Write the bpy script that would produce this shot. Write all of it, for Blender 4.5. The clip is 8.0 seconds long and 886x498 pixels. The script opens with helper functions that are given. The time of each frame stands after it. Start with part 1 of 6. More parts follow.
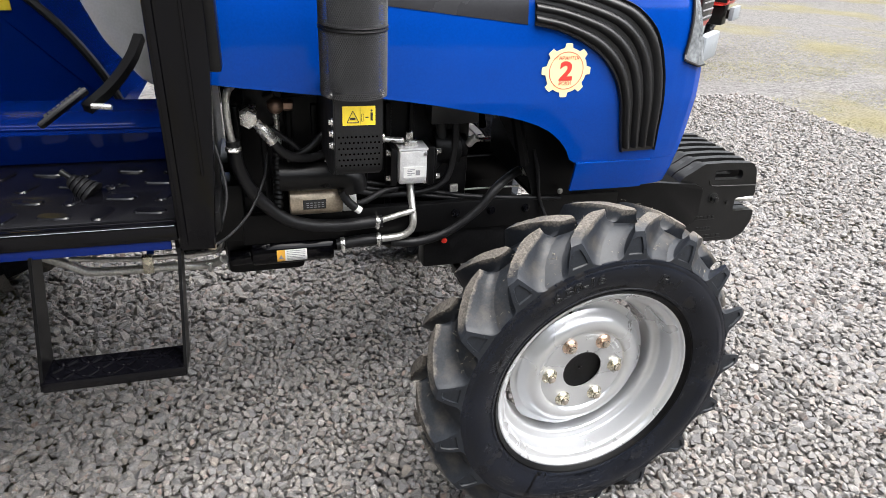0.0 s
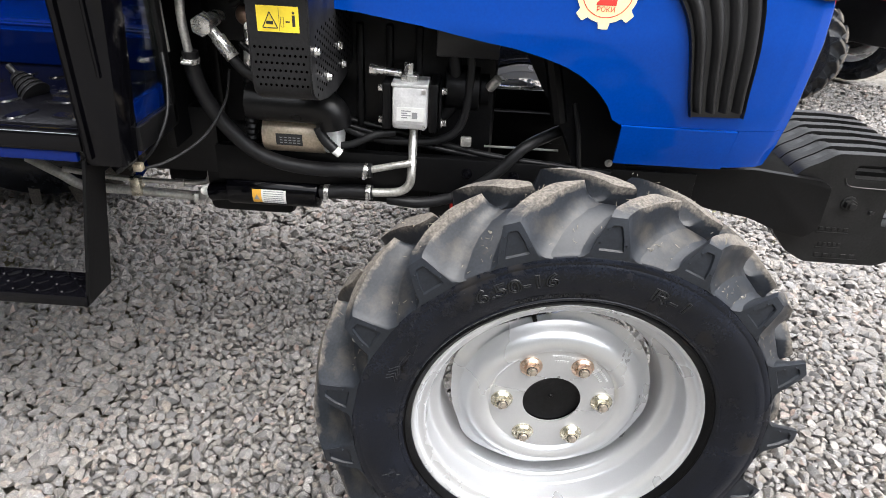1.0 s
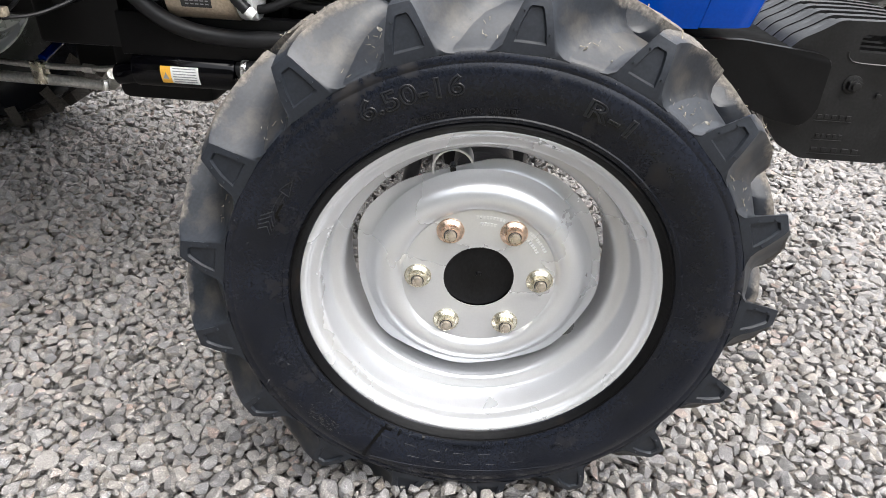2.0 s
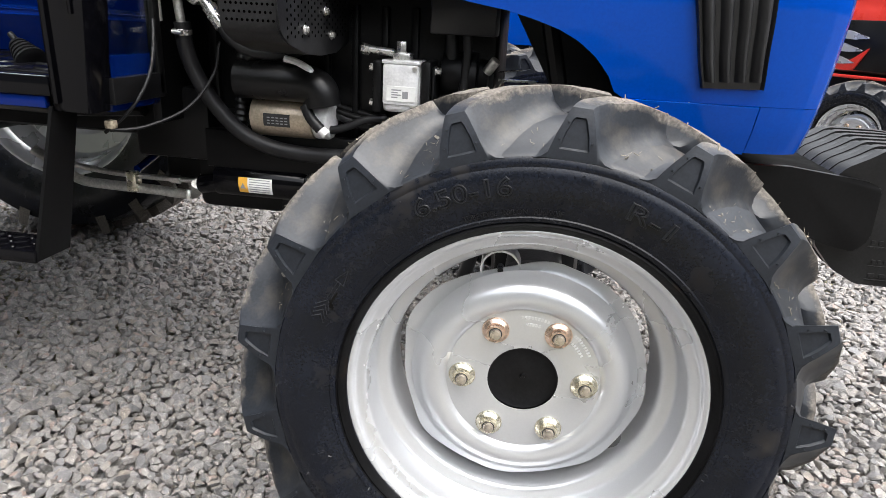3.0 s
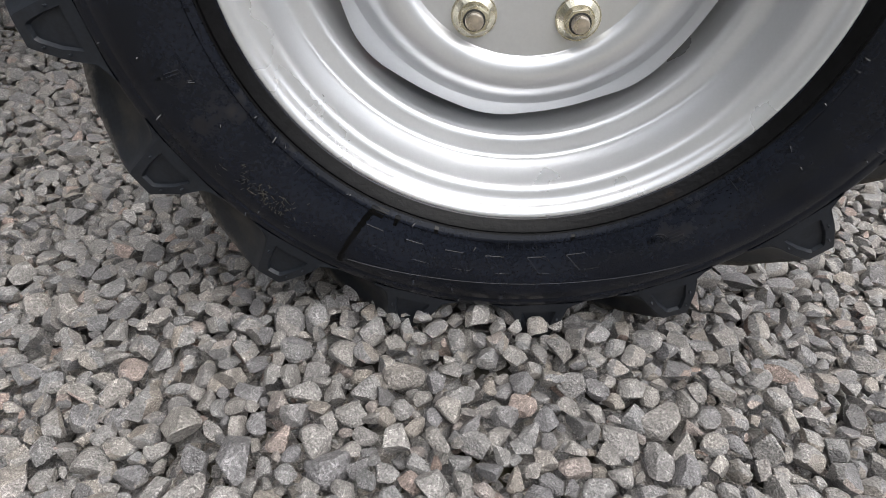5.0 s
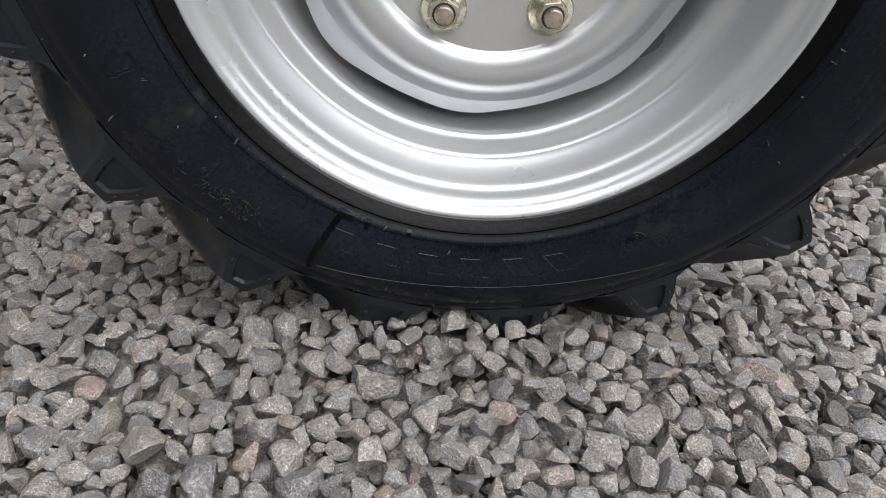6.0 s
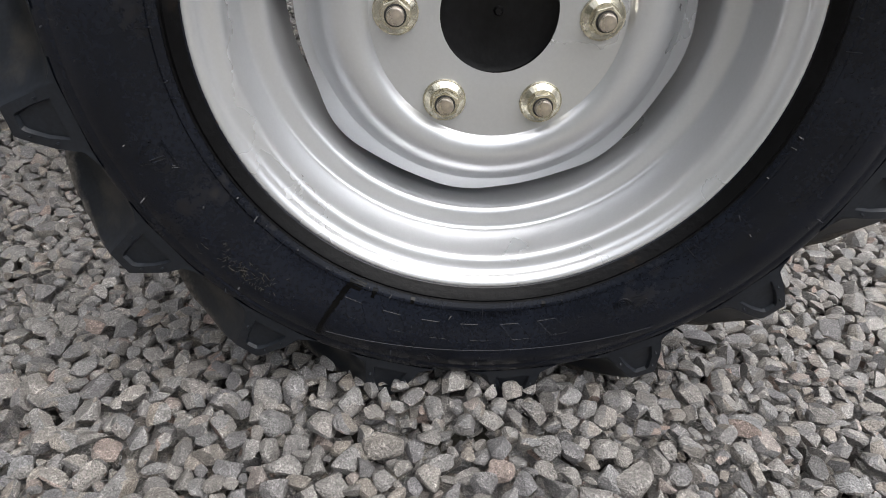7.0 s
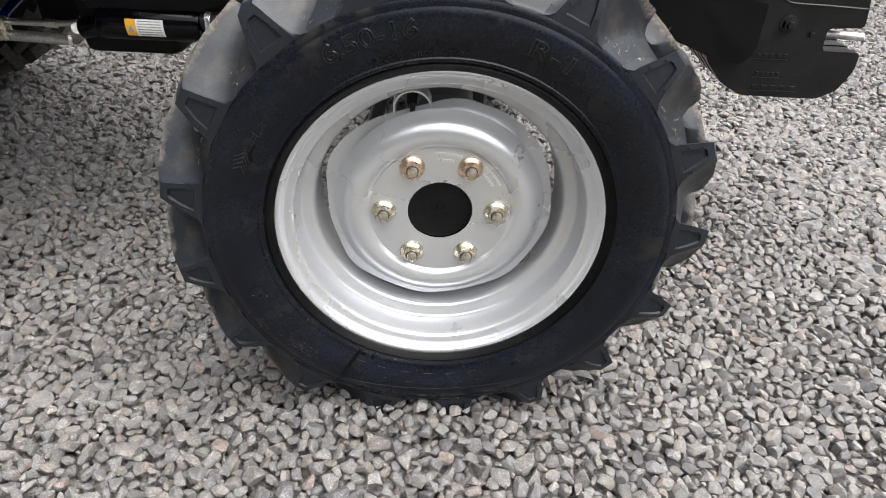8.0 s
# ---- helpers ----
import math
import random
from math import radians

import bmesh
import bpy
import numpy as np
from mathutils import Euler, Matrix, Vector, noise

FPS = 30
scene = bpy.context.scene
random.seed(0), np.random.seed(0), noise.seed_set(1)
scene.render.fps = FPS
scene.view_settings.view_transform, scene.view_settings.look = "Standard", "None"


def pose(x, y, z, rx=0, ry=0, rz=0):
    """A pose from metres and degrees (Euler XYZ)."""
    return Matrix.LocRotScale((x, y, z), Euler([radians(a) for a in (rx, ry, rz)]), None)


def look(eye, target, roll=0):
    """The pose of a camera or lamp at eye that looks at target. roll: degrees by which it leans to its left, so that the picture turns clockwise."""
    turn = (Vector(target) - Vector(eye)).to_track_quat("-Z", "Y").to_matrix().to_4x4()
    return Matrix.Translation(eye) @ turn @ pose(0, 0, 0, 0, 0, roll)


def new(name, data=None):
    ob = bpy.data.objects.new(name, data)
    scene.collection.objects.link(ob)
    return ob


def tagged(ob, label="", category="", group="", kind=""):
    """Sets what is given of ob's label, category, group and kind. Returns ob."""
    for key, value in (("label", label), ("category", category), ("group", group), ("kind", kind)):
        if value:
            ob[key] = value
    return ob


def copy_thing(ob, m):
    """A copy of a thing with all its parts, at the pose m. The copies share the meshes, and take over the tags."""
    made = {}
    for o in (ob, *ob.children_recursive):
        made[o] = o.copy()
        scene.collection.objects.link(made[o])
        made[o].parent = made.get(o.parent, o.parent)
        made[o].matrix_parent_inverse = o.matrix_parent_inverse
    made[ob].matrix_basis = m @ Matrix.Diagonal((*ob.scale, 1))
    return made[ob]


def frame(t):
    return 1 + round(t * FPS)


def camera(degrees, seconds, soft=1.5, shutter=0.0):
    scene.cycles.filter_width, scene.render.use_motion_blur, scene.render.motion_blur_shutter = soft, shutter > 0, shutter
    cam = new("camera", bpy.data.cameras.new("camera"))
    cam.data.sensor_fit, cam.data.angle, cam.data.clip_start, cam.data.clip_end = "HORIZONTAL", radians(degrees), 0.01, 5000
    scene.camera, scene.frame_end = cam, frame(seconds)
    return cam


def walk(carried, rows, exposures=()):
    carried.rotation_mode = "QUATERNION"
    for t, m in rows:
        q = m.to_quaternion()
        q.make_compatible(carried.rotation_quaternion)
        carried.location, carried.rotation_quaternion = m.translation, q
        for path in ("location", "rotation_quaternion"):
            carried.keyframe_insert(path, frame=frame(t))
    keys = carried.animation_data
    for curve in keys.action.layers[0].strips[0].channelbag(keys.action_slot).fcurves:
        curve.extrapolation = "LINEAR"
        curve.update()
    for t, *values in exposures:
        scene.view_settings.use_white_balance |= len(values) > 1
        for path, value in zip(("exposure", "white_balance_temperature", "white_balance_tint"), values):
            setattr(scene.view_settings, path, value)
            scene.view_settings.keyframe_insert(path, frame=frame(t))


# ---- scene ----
cam = camera(69.7, 8.0, soft=0.25, shutter=0.1)
PATH = [
    (0, (-0.632, -0.969, 1.246), (-0.119, 0.729, 0.323), 3),
    (0.2, (-0.52, -0.957, 1.225), (-0.103, 0.763, 0.293), 3.4),
    (0.5, (-0.353, -0.891, 1.162), (-0.092, 0.858, 0.228), 3.3),
    (0.8, (-0.24, -0.81, 1.123), (-0.185, 0.933, 0.144), 3.4),
    (1, (-0.165, -0.753, 1.1), (-0.216, 0.97, 0.087), 3),
    (1.2, (-0.088, -0.707, 1.095), (-0.276, 0.956, 0.001), 0.8),
    (2.3, (-0.018, -0.683, 0.796), (-0.069, 1.076, -0.154), 3.6),
    (2.5, (-0.017, -0.699, 0.824), (-0.144, 1.124, 0.011), 3.2),
    (3, (-0.006, -0.727, 0.824), (-0.282, 1.132, 0.142), 3.1),
    (3.5, (0.001, -0.721, 0.787), (-0.3, 1.133, 0.1), 2.9),
    (4, (-0.014, -0.651, 0.674), (-0.285, 1.131, -0.19), 2.7),
    (4.2, (-0.026, -0.599, 0.63), (-0.275, 1.068, -0.446), 2.3),
    (4.3, (-0.027, -0.582, 0.597), (-0.278, 1.059, -0.52), 2),
    (4.5, (-0.028, -0.528, 0.537), (-0.161, 1.051, -0.683), 2.6),
    (4.7, (-0.033, -0.498, 0.509), (-0.125, 1.016, -0.794), 2.4),
    (5.8, (-0.036, -0.467, 0.478), (-0.025, 1.072, -0.799), 3.2),
    (6, (-0.036, -0.466, 0.476), (-0.019, 1.071, -0.804), 3.2),
    (6.5, (-0.041, -0.474, 0.493), (-0.009, 1.066, -0.782), 3.1),
    (7, (-0.046, -0.489, 0.513), (-0.008, 1.144, -0.641), 3.3),
    (7.2, (-0.041, -0.527, 0.575), (-0.013, 1.102, -0.585), 3),
    (7.5, (-0.027, -0.638, 0.69), (0.013, 1.013, -0.439), 3.1),
    (7.8, (-0.009, -0.714, 0.789), (0.013, 0.905, -0.385), 3.2),
    (8, (-0.002, -0.759, 0.861), (0.015, 0.874, -0.292), 2.9),
]
walk(cam, [(t, look(eye, target, roll)) for t, eye, target, roll in PATH], [(0.0, 1.64), (1.0, 1.74), (3.0, 1.68), (3.5, 1.80), (4.1, 1.82), (4.6, 1.3), (5.8, 0.85), (7.0, 0.88), (8.0, 1.28)])

# ---- light: overcast daylight ----
world = bpy.data.worlds.new("overcast_sky")
scene.world = world
world.use_nodes = True
wn, wl = world.node_tree.nodes, world.node_tree.links
sky = wn.new("ShaderNodeTexSky")
sky.sky_type, sky.sun_disc = "NISHITA", False
sky.sun_elevation, sky.sun_rotation = radians(71), radians(118)
sky.air_density, sky.dust_density, sky.ozone_density = 1.0, 4.0, 1.0
soften = wn.new("ShaderNodeHueSaturation")
soften.inputs["Saturation"].default_value = 0.25
wl.new(sky.outputs[0], soften.inputs["Color"])
wl.new(soften.outputs[0], wn["Background"].inputs["Color"])
wn["Background"].inputs["Strength"].default_value = 0.205

sun = new("sun", bpy.data.lights.new("sun", "SUN"))
sun.data.energy, sun.data.angle, sun.data.color = 1.85, radians(80), (1.0, 0.97, 0.92)
sun.matrix_world = look((0.42, -0.22, 1.4), (0, 0, 0))


# ---- materials ----
def material(name, base, rough=0.5, metal=0.0, vary=0.15, scale=30.0, bump=0.1, fine=200.0, spec=0.5, dirt=None, dirt_amount=0.5, coat=0.0, rand="", deep=0.002):
    """A principled material with variation at two scales; dirt is a second colour in patches."""
    m = bpy.data.materials.new(name)
    m.use_nodes = True
    n, l = m.node_tree.nodes, m.node_tree.links
    b = n["Principled BSDF"]
    b.inputs["Metallic"].default_value = metal
    b.inputs["Specular IOR Level"].default_value = spec
    b.inputs["Coat Weight"].default_value = coat
    b.inputs["Coat Roughness"].default_value = 0.06
    tc = n.new("ShaderNodeTexCoord")
    n1, n2 = n.new("ShaderNodeTexNoise"), n.new("ShaderNodeTexNoise")
    n1.inputs["Scale"].default_value, n1.inputs["Detail"].default_value = scale, 6
    n2.inputs["Scale"].default_value, n2.inputs["Detail"].default_value = fine, 4
    for q in (n1, n2):
        l.new(tc.outputs["Object"], q.inputs["Vector"])
    ramp = n.new("ShaderNodeMapRange")
    ramp.inputs["From Min"].default_value, ramp.inputs["From Max"].default_value = 0.3, 0.7
    ramp.inputs["To Min"].default_value, ramp.inputs["To Max"].default_value = 1 - vary, 1 + vary
    l.new(n1.outputs["Fac"], ramp.inputs["Value"])
    ramp2 = n.new("ShaderNodeMapRange")
    ramp2.inputs["From Min"].default_value, ramp2.inputs["From Max"].default_value = 0.3, 0.7
    ramp2.inputs["To Min"].default_value, ramp2.inputs["To Max"].default_value = 1 - vary, 1 + vary
    l.new(n2.outputs["Fac"], ramp2.inputs["Value"])
    mul = n.new("ShaderNodeMath")
    mul.operation = "MULTIPLY"
    l.new(ramp.outputs[0], mul.inputs[0])
    l.new(ramp2.outputs[0], mul.inputs[1])
    col = n.new("ShaderNodeVectorMath")
    col.operation = "SCALE"
    col.inputs[0].default_value = base
    l.new(mul.outputs[0], col.inputs["Scale"])
    out = col.outputs[0]
    if rand:
        src = n.new("ShaderNodeObjectInfo").outputs["Random"] if rand == "object" else n.new("ShaderNodeNewGeometry").outputs["Random Per Island"]
        cr = n.new("ShaderNodeValToRGB")
        e = cr.color_ramp.elements
        e[0].position, e[0].color = 0.0, (0.56, 0.56, 0.57, 1)
        e[1].position, e[1].color = 1.0, (1.25, 1.24, 1.22, 1)
        for pos, c in ((0.12, (0.74, 0.75, 0.79, 1)), (0.26, (0.92, 0.90, 0.86, 1)), (0.40, (0.84, 0.87, 0.90, 1)), (0.52, (1.06, 1.02, 0.96, 1)), (0.64, (0.96, 0.98, 1.0, 1)), (0.76, (1.14, 1.10, 1.03, 1)), (0.84, (0.98, 0.90, 0.80, 1)), (0.89, (1.2, 1.19, 1.17, 1)), (0.93, (1.06, 0.82, 0.72, 1)), (0.96, (1.36, 1.35, 1.32, 1))):
            k = cr.color_ramp.elements.new(pos)
            k.color = c
        l.new(src, cr.inputs["Fac"])
        mix = n.new("ShaderNodeVectorMath")
        mix.operation = "MULTIPLY"
        l.new(out, mix.inputs[0])
        l.new(cr.outputs["Color"], mix.inputs[1])
        out = mix.outputs[0]
    rough_out = None
    if dirt:
        dn = n.new("ShaderNodeTexNoise")
        dn.inputs["Scale"].default_value, dn.inputs["Detail"].default_value, dn.inputs["Roughness"].default_value = scale * 0.6, 10, 0.72
        l.new(tc.outputs["Object"], dn.inputs["Vector"])
        dr = n.new("ShaderNodeMapRange")
        lo = 0.68 - 0.36 * dirt_amount
        dr.inputs["From Min"].default_value, dr.inputs["From Max"].default_value = lo, lo + 0.16
        l.new(dn.outputs["Fac"], dr.inputs["Value"])
        mx = n.new("ShaderNodeMix")
        mx.data_type = "RGBA"
        l.new(dr.outputs[0], mx.inputs["Factor"])
        l.new(out, mx.inputs["A"])
        mx.inputs["B"].default_value = (*dirt, 1)
        out = mx.outputs["Result"]
        rr = n.new("ShaderNodeMapRange")
        rr.inputs["To Min"].default_value, rr.inputs["To Max"].default_value = rough, 0.9
        l.new(dr.outputs[0], rr.inputs["Value"])
        rough_out = rr.outputs[0]
    l.new(out, b.inputs["Base Color"])
    if rough_out is None:
        rr = n.new("ShaderNodeMapRange")
        rr.inputs["From Min"].default_value, rr.inputs["From Max"].default_value = 0.3, 0.7
        rr.inputs["To Min"].default_value, rr.inputs["To Max"].default_value = max(0.03, rough * 0.8), min(1.0, rough * 1.2)
        l.new(n1.outputs["Fac"], rr.inputs["Value"])
        rough_out = rr.outputs[0]
    l.new(rough_out, b.inputs["Roughness"])
    if bump:
        bp = n.new("ShaderNodeBump")
        bp.inputs["Strength"].default_value, bp.inputs["Distance"].default_value = bump, deep
        l.new(n2.outputs["Fac"], bp.inputs["Height"])
        l.new(bp.outputs[0], b.inputs["Normal"])
    return m


BLUE = material("blue_paint", (0.0002, 0.042, 0.290), 0.11, vary=0.06, scale=4, bump=0.012, spec=0.20)
# darker copy of BLUE: shade in and under the cab put into the colour
BLUE_SHADED = material("blue_paint_shaded", (0.0002, 0.0105, 0.105), 0.12, vary=0.06, scale=6, bump=0.015, spec=0.26)
BLACK = material("black_painted_steel", (0.0028, 0.0028, 0.0031), 0.38, vary=0.3, scale=12, bump=0.06, spec=0.18, dirt=(0.02, 0.019, 0.017), dirt_amount=0.10)
BLACK_GLOSS = material("gloss_black_paint", (0.0018, 0.0018, 0.0026), 0.11, vary=0.25, scale=8, bump=0.015, spec=0.22)
PLASTIC = material("black_plastic", (0.005, 0.005, 0.0055), 0.34, vary=0.2, scale=14, bump=0.08, spec=0.26)
CAST = material("black_cast_iron", (0.0045, 0.0045, 0.0050), 0.40, vary=0.3, scale=20, bump=0.2, fine=160, spec=0.20)
HOSE = material("black_rubber_hose", (0.008, 0.008, 0.009), 0.44, vary=0.2, scale=25, bump=0.06, spec=0.32)
RUBBER = material("tyre_rubber", (0.0048, 0.0060, 0.0098), 0.26, vary=0.30, scale=16, bump=0.06, fine=320, spec=0.25, dirt=(0.020, 0.017, 0.014), dirt_amount=0.30)
TREAD = material("tyre_tread_rubber", (0.0095, 0.0115, 0.0155), 0.44, vary=0.30, scale=14, bump=0.10, fine=260, spec=0.32, dirt=(0.046, 0.041, 0.035), dirt_amount=0.42)


def mud_on_crown(m):
    """Dried mud sticks to the tops of the bars, thinning out raggedly down their flanks."""
    n, l = m.node_tree.nodes, m.node_tree.links
    b = n["Principled BSDF"]
    tc = next(q for q in n if q.type == "TEX_COORD")
    flat = n.new("ShaderNodeVectorMath")
    flat.operation = "MULTIPLY"
    flat.inputs[1].default_value = (1, 0, 1)
    l.new(tc.outputs["Object"], flat.inputs[0])
    far = n.new("ShaderNodeVectorMath")
    far.operation = "LENGTH"
    l.new(flat.outputs[0], far.inputs[0])
    place = n.new("ShaderNodeNewGeometry").outputs["Position"]
    rag, grit = n.new("ShaderNodeTexNoise"), n.new("ShaderNodeTexNoise")
    rag.inputs["Scale"].default_value, rag.inputs["Detail"].default_value, rag.inputs["Roughness"].default_value = 26, 9, 0.72
    grit.inputs["Scale"].default_value, grit.inputs["Detail"].default_value = 240, 6
    for q in (rag, grit):
        l.new(place, q.inputs["Vector"])
    add = n.new("ShaderNodeMath")
    add.operation = "MULTIPLY_ADD"
    add.inputs[1].default_value = 0.040
    l.new(rag.outputs["Fac"], add.inputs[0])
    l.new(far.outputs["Value"], add.inputs[2])
    cover = n.new("ShaderNodeMapRange")
    cover.inputs["From Min"].default_value, cover.inputs["From Max"].default_value = 0.3875, 0.3955
    cover.inputs["To Max"].default_value = 0.85
    l.new(add.outputs[0], cover.inputs["Value"])
    tone = n.new("ShaderNodeValToRGB")
    e = tone.color_ramp.elements
    e[0].position, e[0].color, e[1].position, e[1].color = 0.36, (0.070, 0.062, 0.054, 1), 0.66, (0.165, 0.148, 0.128, 1)
    l.new(grit.outputs["Fac"], tone.inputs["Fac"])
    mx = n.new("ShaderNodeMix")
    mx.data_type = "RGBA"
    l.new(cover.outputs[0], mx.inputs["Factor"])
    l.new(b.inputs["Base Color"].links[0].from_socket, mx.inputs["A"])
    l.new(tone.outputs["Color"], mx.inputs["B"])
    l.new(mx.outputs["Result"], b.inputs["Base Color"])
    rr = n.new("ShaderNodeMapRange")
    rr.inputs["To Min"].default_value, rr.inputs["To Max"].default_value = 0.45, 0.95
    l.new(cover.outputs[0], rr.inputs["Value"])
    l.new(rr.outputs[0], b.inputs["Roughness"])
    bp = n.new("ShaderNodeBump")
    bp.inputs["Strength"].default_value, bp.inputs["Distance"].default_value = 0.5, 0.0016
    lump = n.new("ShaderNodeMath")
    lump.operation = "MULTIPLY"
    l.new(grit.outputs["Fac"], lump.inputs[0])
    l.new(cover.outputs[0], lump.inputs[1])
    l.new(lump.outputs[0], bp.inputs["Height"])
    l.new(bp.outputs[0], b.inputs["Normal"])


mud_on_crown(TREAD)
SILVER = material("silver_wheel_paint", (0.57, 0.58, 0.597), 0.29, metal=0.62, vary=0.02, scale=7, bump=0.012, fine=420)
STUD = material("brownish_plated_stud", (0.56, 0.50, 0.43), 0.30, metal=0.85, vary=0.2, scale=60, bump=0.05)
ZINC = material("yellow_zinc", (0.62, 0.58, 0.47), 0.26, metal=0.9, vary=0.18, scale=60, bump=0.02)
BRONZE = material("reddish_zinc", (0.62, 0.47, 0.37), 0.28, metal=0.9, vary=0.25, scale=60, bump=0.02)
STEEL = material("bright_steel", (0.66, 0.65, 0.63), 0.27, metal=0.85, vary=0.15, scale=50, bump=0.05)
TIN = material("tinned_pipe", (0.56, 0.55, 0.52), 0.32, metal=0.75, vary=0.2, scale=30, bump=0.05, dirt=(0.14, 0.10, 0.07), dirt_amount=0.1)
ALU = material("cast_aluminium", (0.80, 0.80, 0.80), 0.42, metal=0.3, vary=0.08, scale=60, bump=0.2)
GOLD = material("dull_gold_starter_body", (0.50, 0.42, 0.32), 0.34, metal=0.6, vary=0.15, scale=25, bump=0.05)
YELLOW = material("yellow_sticker", (0.80, 0.60, 0.04), 0.4, vary=0.04, scale=20, bump=0.0)
CREAM = material("cream_sticker", (0.86, 0.78, 0.42), 0.4, vary=0.04, scale=20, bump=0.0)
ORANGE = material("orange_sticker", (0.80, 0.42, 0.05), 0.4, vary=0.04, scale=20, bump=0.0)
WHITE = material("white_label", (0.78, 0.78, 0.76), 0.5, vary=0.05, scale=20, bump=0.0)
INK = material("black_ink", (0.02, 0.02, 0.02), 0.5, vary=0.1, bump=0.0)
RED_INK = material("red_ink", (0.62, 0.04, 0.03), 0.45, vary=0.05, bump=0.0)
GREY_TEXT = material("grey_ink", (0.25, 0.25, 0.26), 0.5, vary=0.05, bump=0.0)
RED = material("red_paint", (0.55, 0.03, 0.02), 0.3, vary=0.08, scale=5, bump=0.02)
GREY_CAB = material("grey_plastic", (0.22, 0.22, 0.23), 0.55, vary=0.06, scale=30, bump=0.15)
MAT = material("black_floor_mat", (0.0035, 0.0035, 0.005), 0.17, vary=0.3, scale=10, bump=0.1, dirt=(0.03, 0.03, 0.033), dirt_amount=0.12)
GREY_STEEL = material("grey_painted_steel", (0.24, 0.26, 0.28), 0.5, vary=0.1, scale=8, bump=0.05)
LENS = material("clear_lamp_lens", (0.30, 0.32, 0.34), 0.12, metal=0.5, vary=0.35, scale=40, bump=0.5, fine=90)
STONE = material("grey_crushed_stone", (0.172, 0.165, 0.161), 0.62, vary=0.22, scale=70, bump=1.0, fine=520, rand="island", deep=0.0028)
STONE_ONE = material("grey_crushed_stone_piece", (0.172, 0.165, 0.161), 0.62, vary=0.22, scale=0.9, bump=1.0, fine=6.5, rand="object", deep=0.0028)


def speckle(m, scale):
    """Light and dark mineral grains and thin pale veins in the stone."""
    n, l = m.node_tree.nodes, m.node_tree.links
    b = n["Principled BSDF"]
    tc = next(q for q in n if q.type == "TEX_COORD")
    grain, vein, where = n.new("ShaderNodeTexNoise"), n.new("ShaderNodeTexNoise"), n.new("ShaderNodeTexNoise")
    grain.inputs["Scale"].default_value, grain.inputs["Detail"].default_value, grain.inputs["Roughness"].default_value = scale, 5, 0.8
    vein.inputs["Scale"].default_value, vein.inputs["Detail"].default_value, vein.inputs["Distortion"].default_value = scale * 0.20, 4, 0.8
    where.inputs["Scale"].default_value, where.inputs["Detail"].default_value = scale * 0.09, 3
    for q in (grain, vein, where):
        l.new(tc.outputs["Object"], q.inputs["Vector"])

    def span(src, lo, hi, to_lo, to_hi):
        k = n.new("ShaderNodeMapRange")
        k.inputs["From Min"].default_value, k.inputs["From Max"].default_value = lo, hi
        k.inputs["To Min"].default_value, k.inputs["To Max"].default_value = to_lo, to_hi
        l.new(src, k.inputs["Value"])
        return k.outputs[0]

    def calc(kind, a, c):
        k = n.new("ShaderNodeMath")
        k.operation = kind
        for i, q in enumerate((a, c)):
            if isinstance(q, float):
                k.inputs[i].default_value = q
            elif q is not None:
                l.new(q, k.inputs[i])
        return k.outputs[0]

    spots = span(grain.outputs["Fac"], 0.38, 0.64, 0.52, 1.42)
    ridge = calc("ABSOLUTE", calc("SUBTRACT", vein.outputs["Fac"], 0.5), None)
    lines = calc("MULTIPLY", span(ridge, 0.0, 0.024, 1.1, 0.0), span(where.outputs["Fac"], 0.36, 0.54, 0.0, 1.0))
    mul = n.new("ShaderNodeVectorMath")
    mul.operation = "SCALE"
    l.new(b.inputs["Base Color"].links[0].from_socket, mul.inputs[0])
    l.new(calc("ADD", spots, lines), mul.inputs["Scale"])
    l.new(mul.outputs[0], b.inputs["Base Color"])


speckle(STONE, 640)
speckle(STONE_ONE, 7.9)
GRASS = material("short_grass", (0.165, 0.155, 0.080), 0.8, vary=0.5, scale=8, bump=0.0)


# ---- building helpers ----
def stuff(ob):
    """Marks a part that holds many tiny like pieces."""
    return tagged(ob, ob.get("label", ""), kind="stuff")


def thing(name, label, category, at=(0, 0, 0), group="", kind=""):
    ob = new(name)
    ob.location = at
    ob.empty_display_size = 0.05
    return tagged(ob, label, category, group, kind)


def part(name, bm, mat, parent=None, label="", smooth=True, mats=()):
    me = bpy.data.meshes.new(name)
    bmesh.ops.recalc_face_normals(bm, faces=bm.faces)
    bm.to_mesh(me)
    bm.free()
    for q in (mat, *mats):
        me.materials.append(q)
    if smooth:
        me.shade_smooth()
        me.set_sharp_from_angle(angle=radians(38))
    ob = new(name, me)
    if parent:
        ob.parent = parent
    if label:
        ob["label"] = label
    return ob


def box(bm, lo, hi, bevel=0.0, m=None, seg=2):
    c = [(a + b) / 2 for a, b in zip(lo, hi)]
    d = [abs(b - a) for a, b in zip(lo, hi)]
    r = bmesh.ops.create_cube(bm, size=1, matrix=(m or Matrix()) @ Matrix.LocRotScale(c, None, d))
    if bevel:
        es = {e for v in r["verts"] for e in v.link_edges}
        bmesh.ops.bevel(bm, geom=list(es), offset=min(bevel, min(d) * 0.45), segments=seg, affect="EDGES", profile=0.5)
    return bm


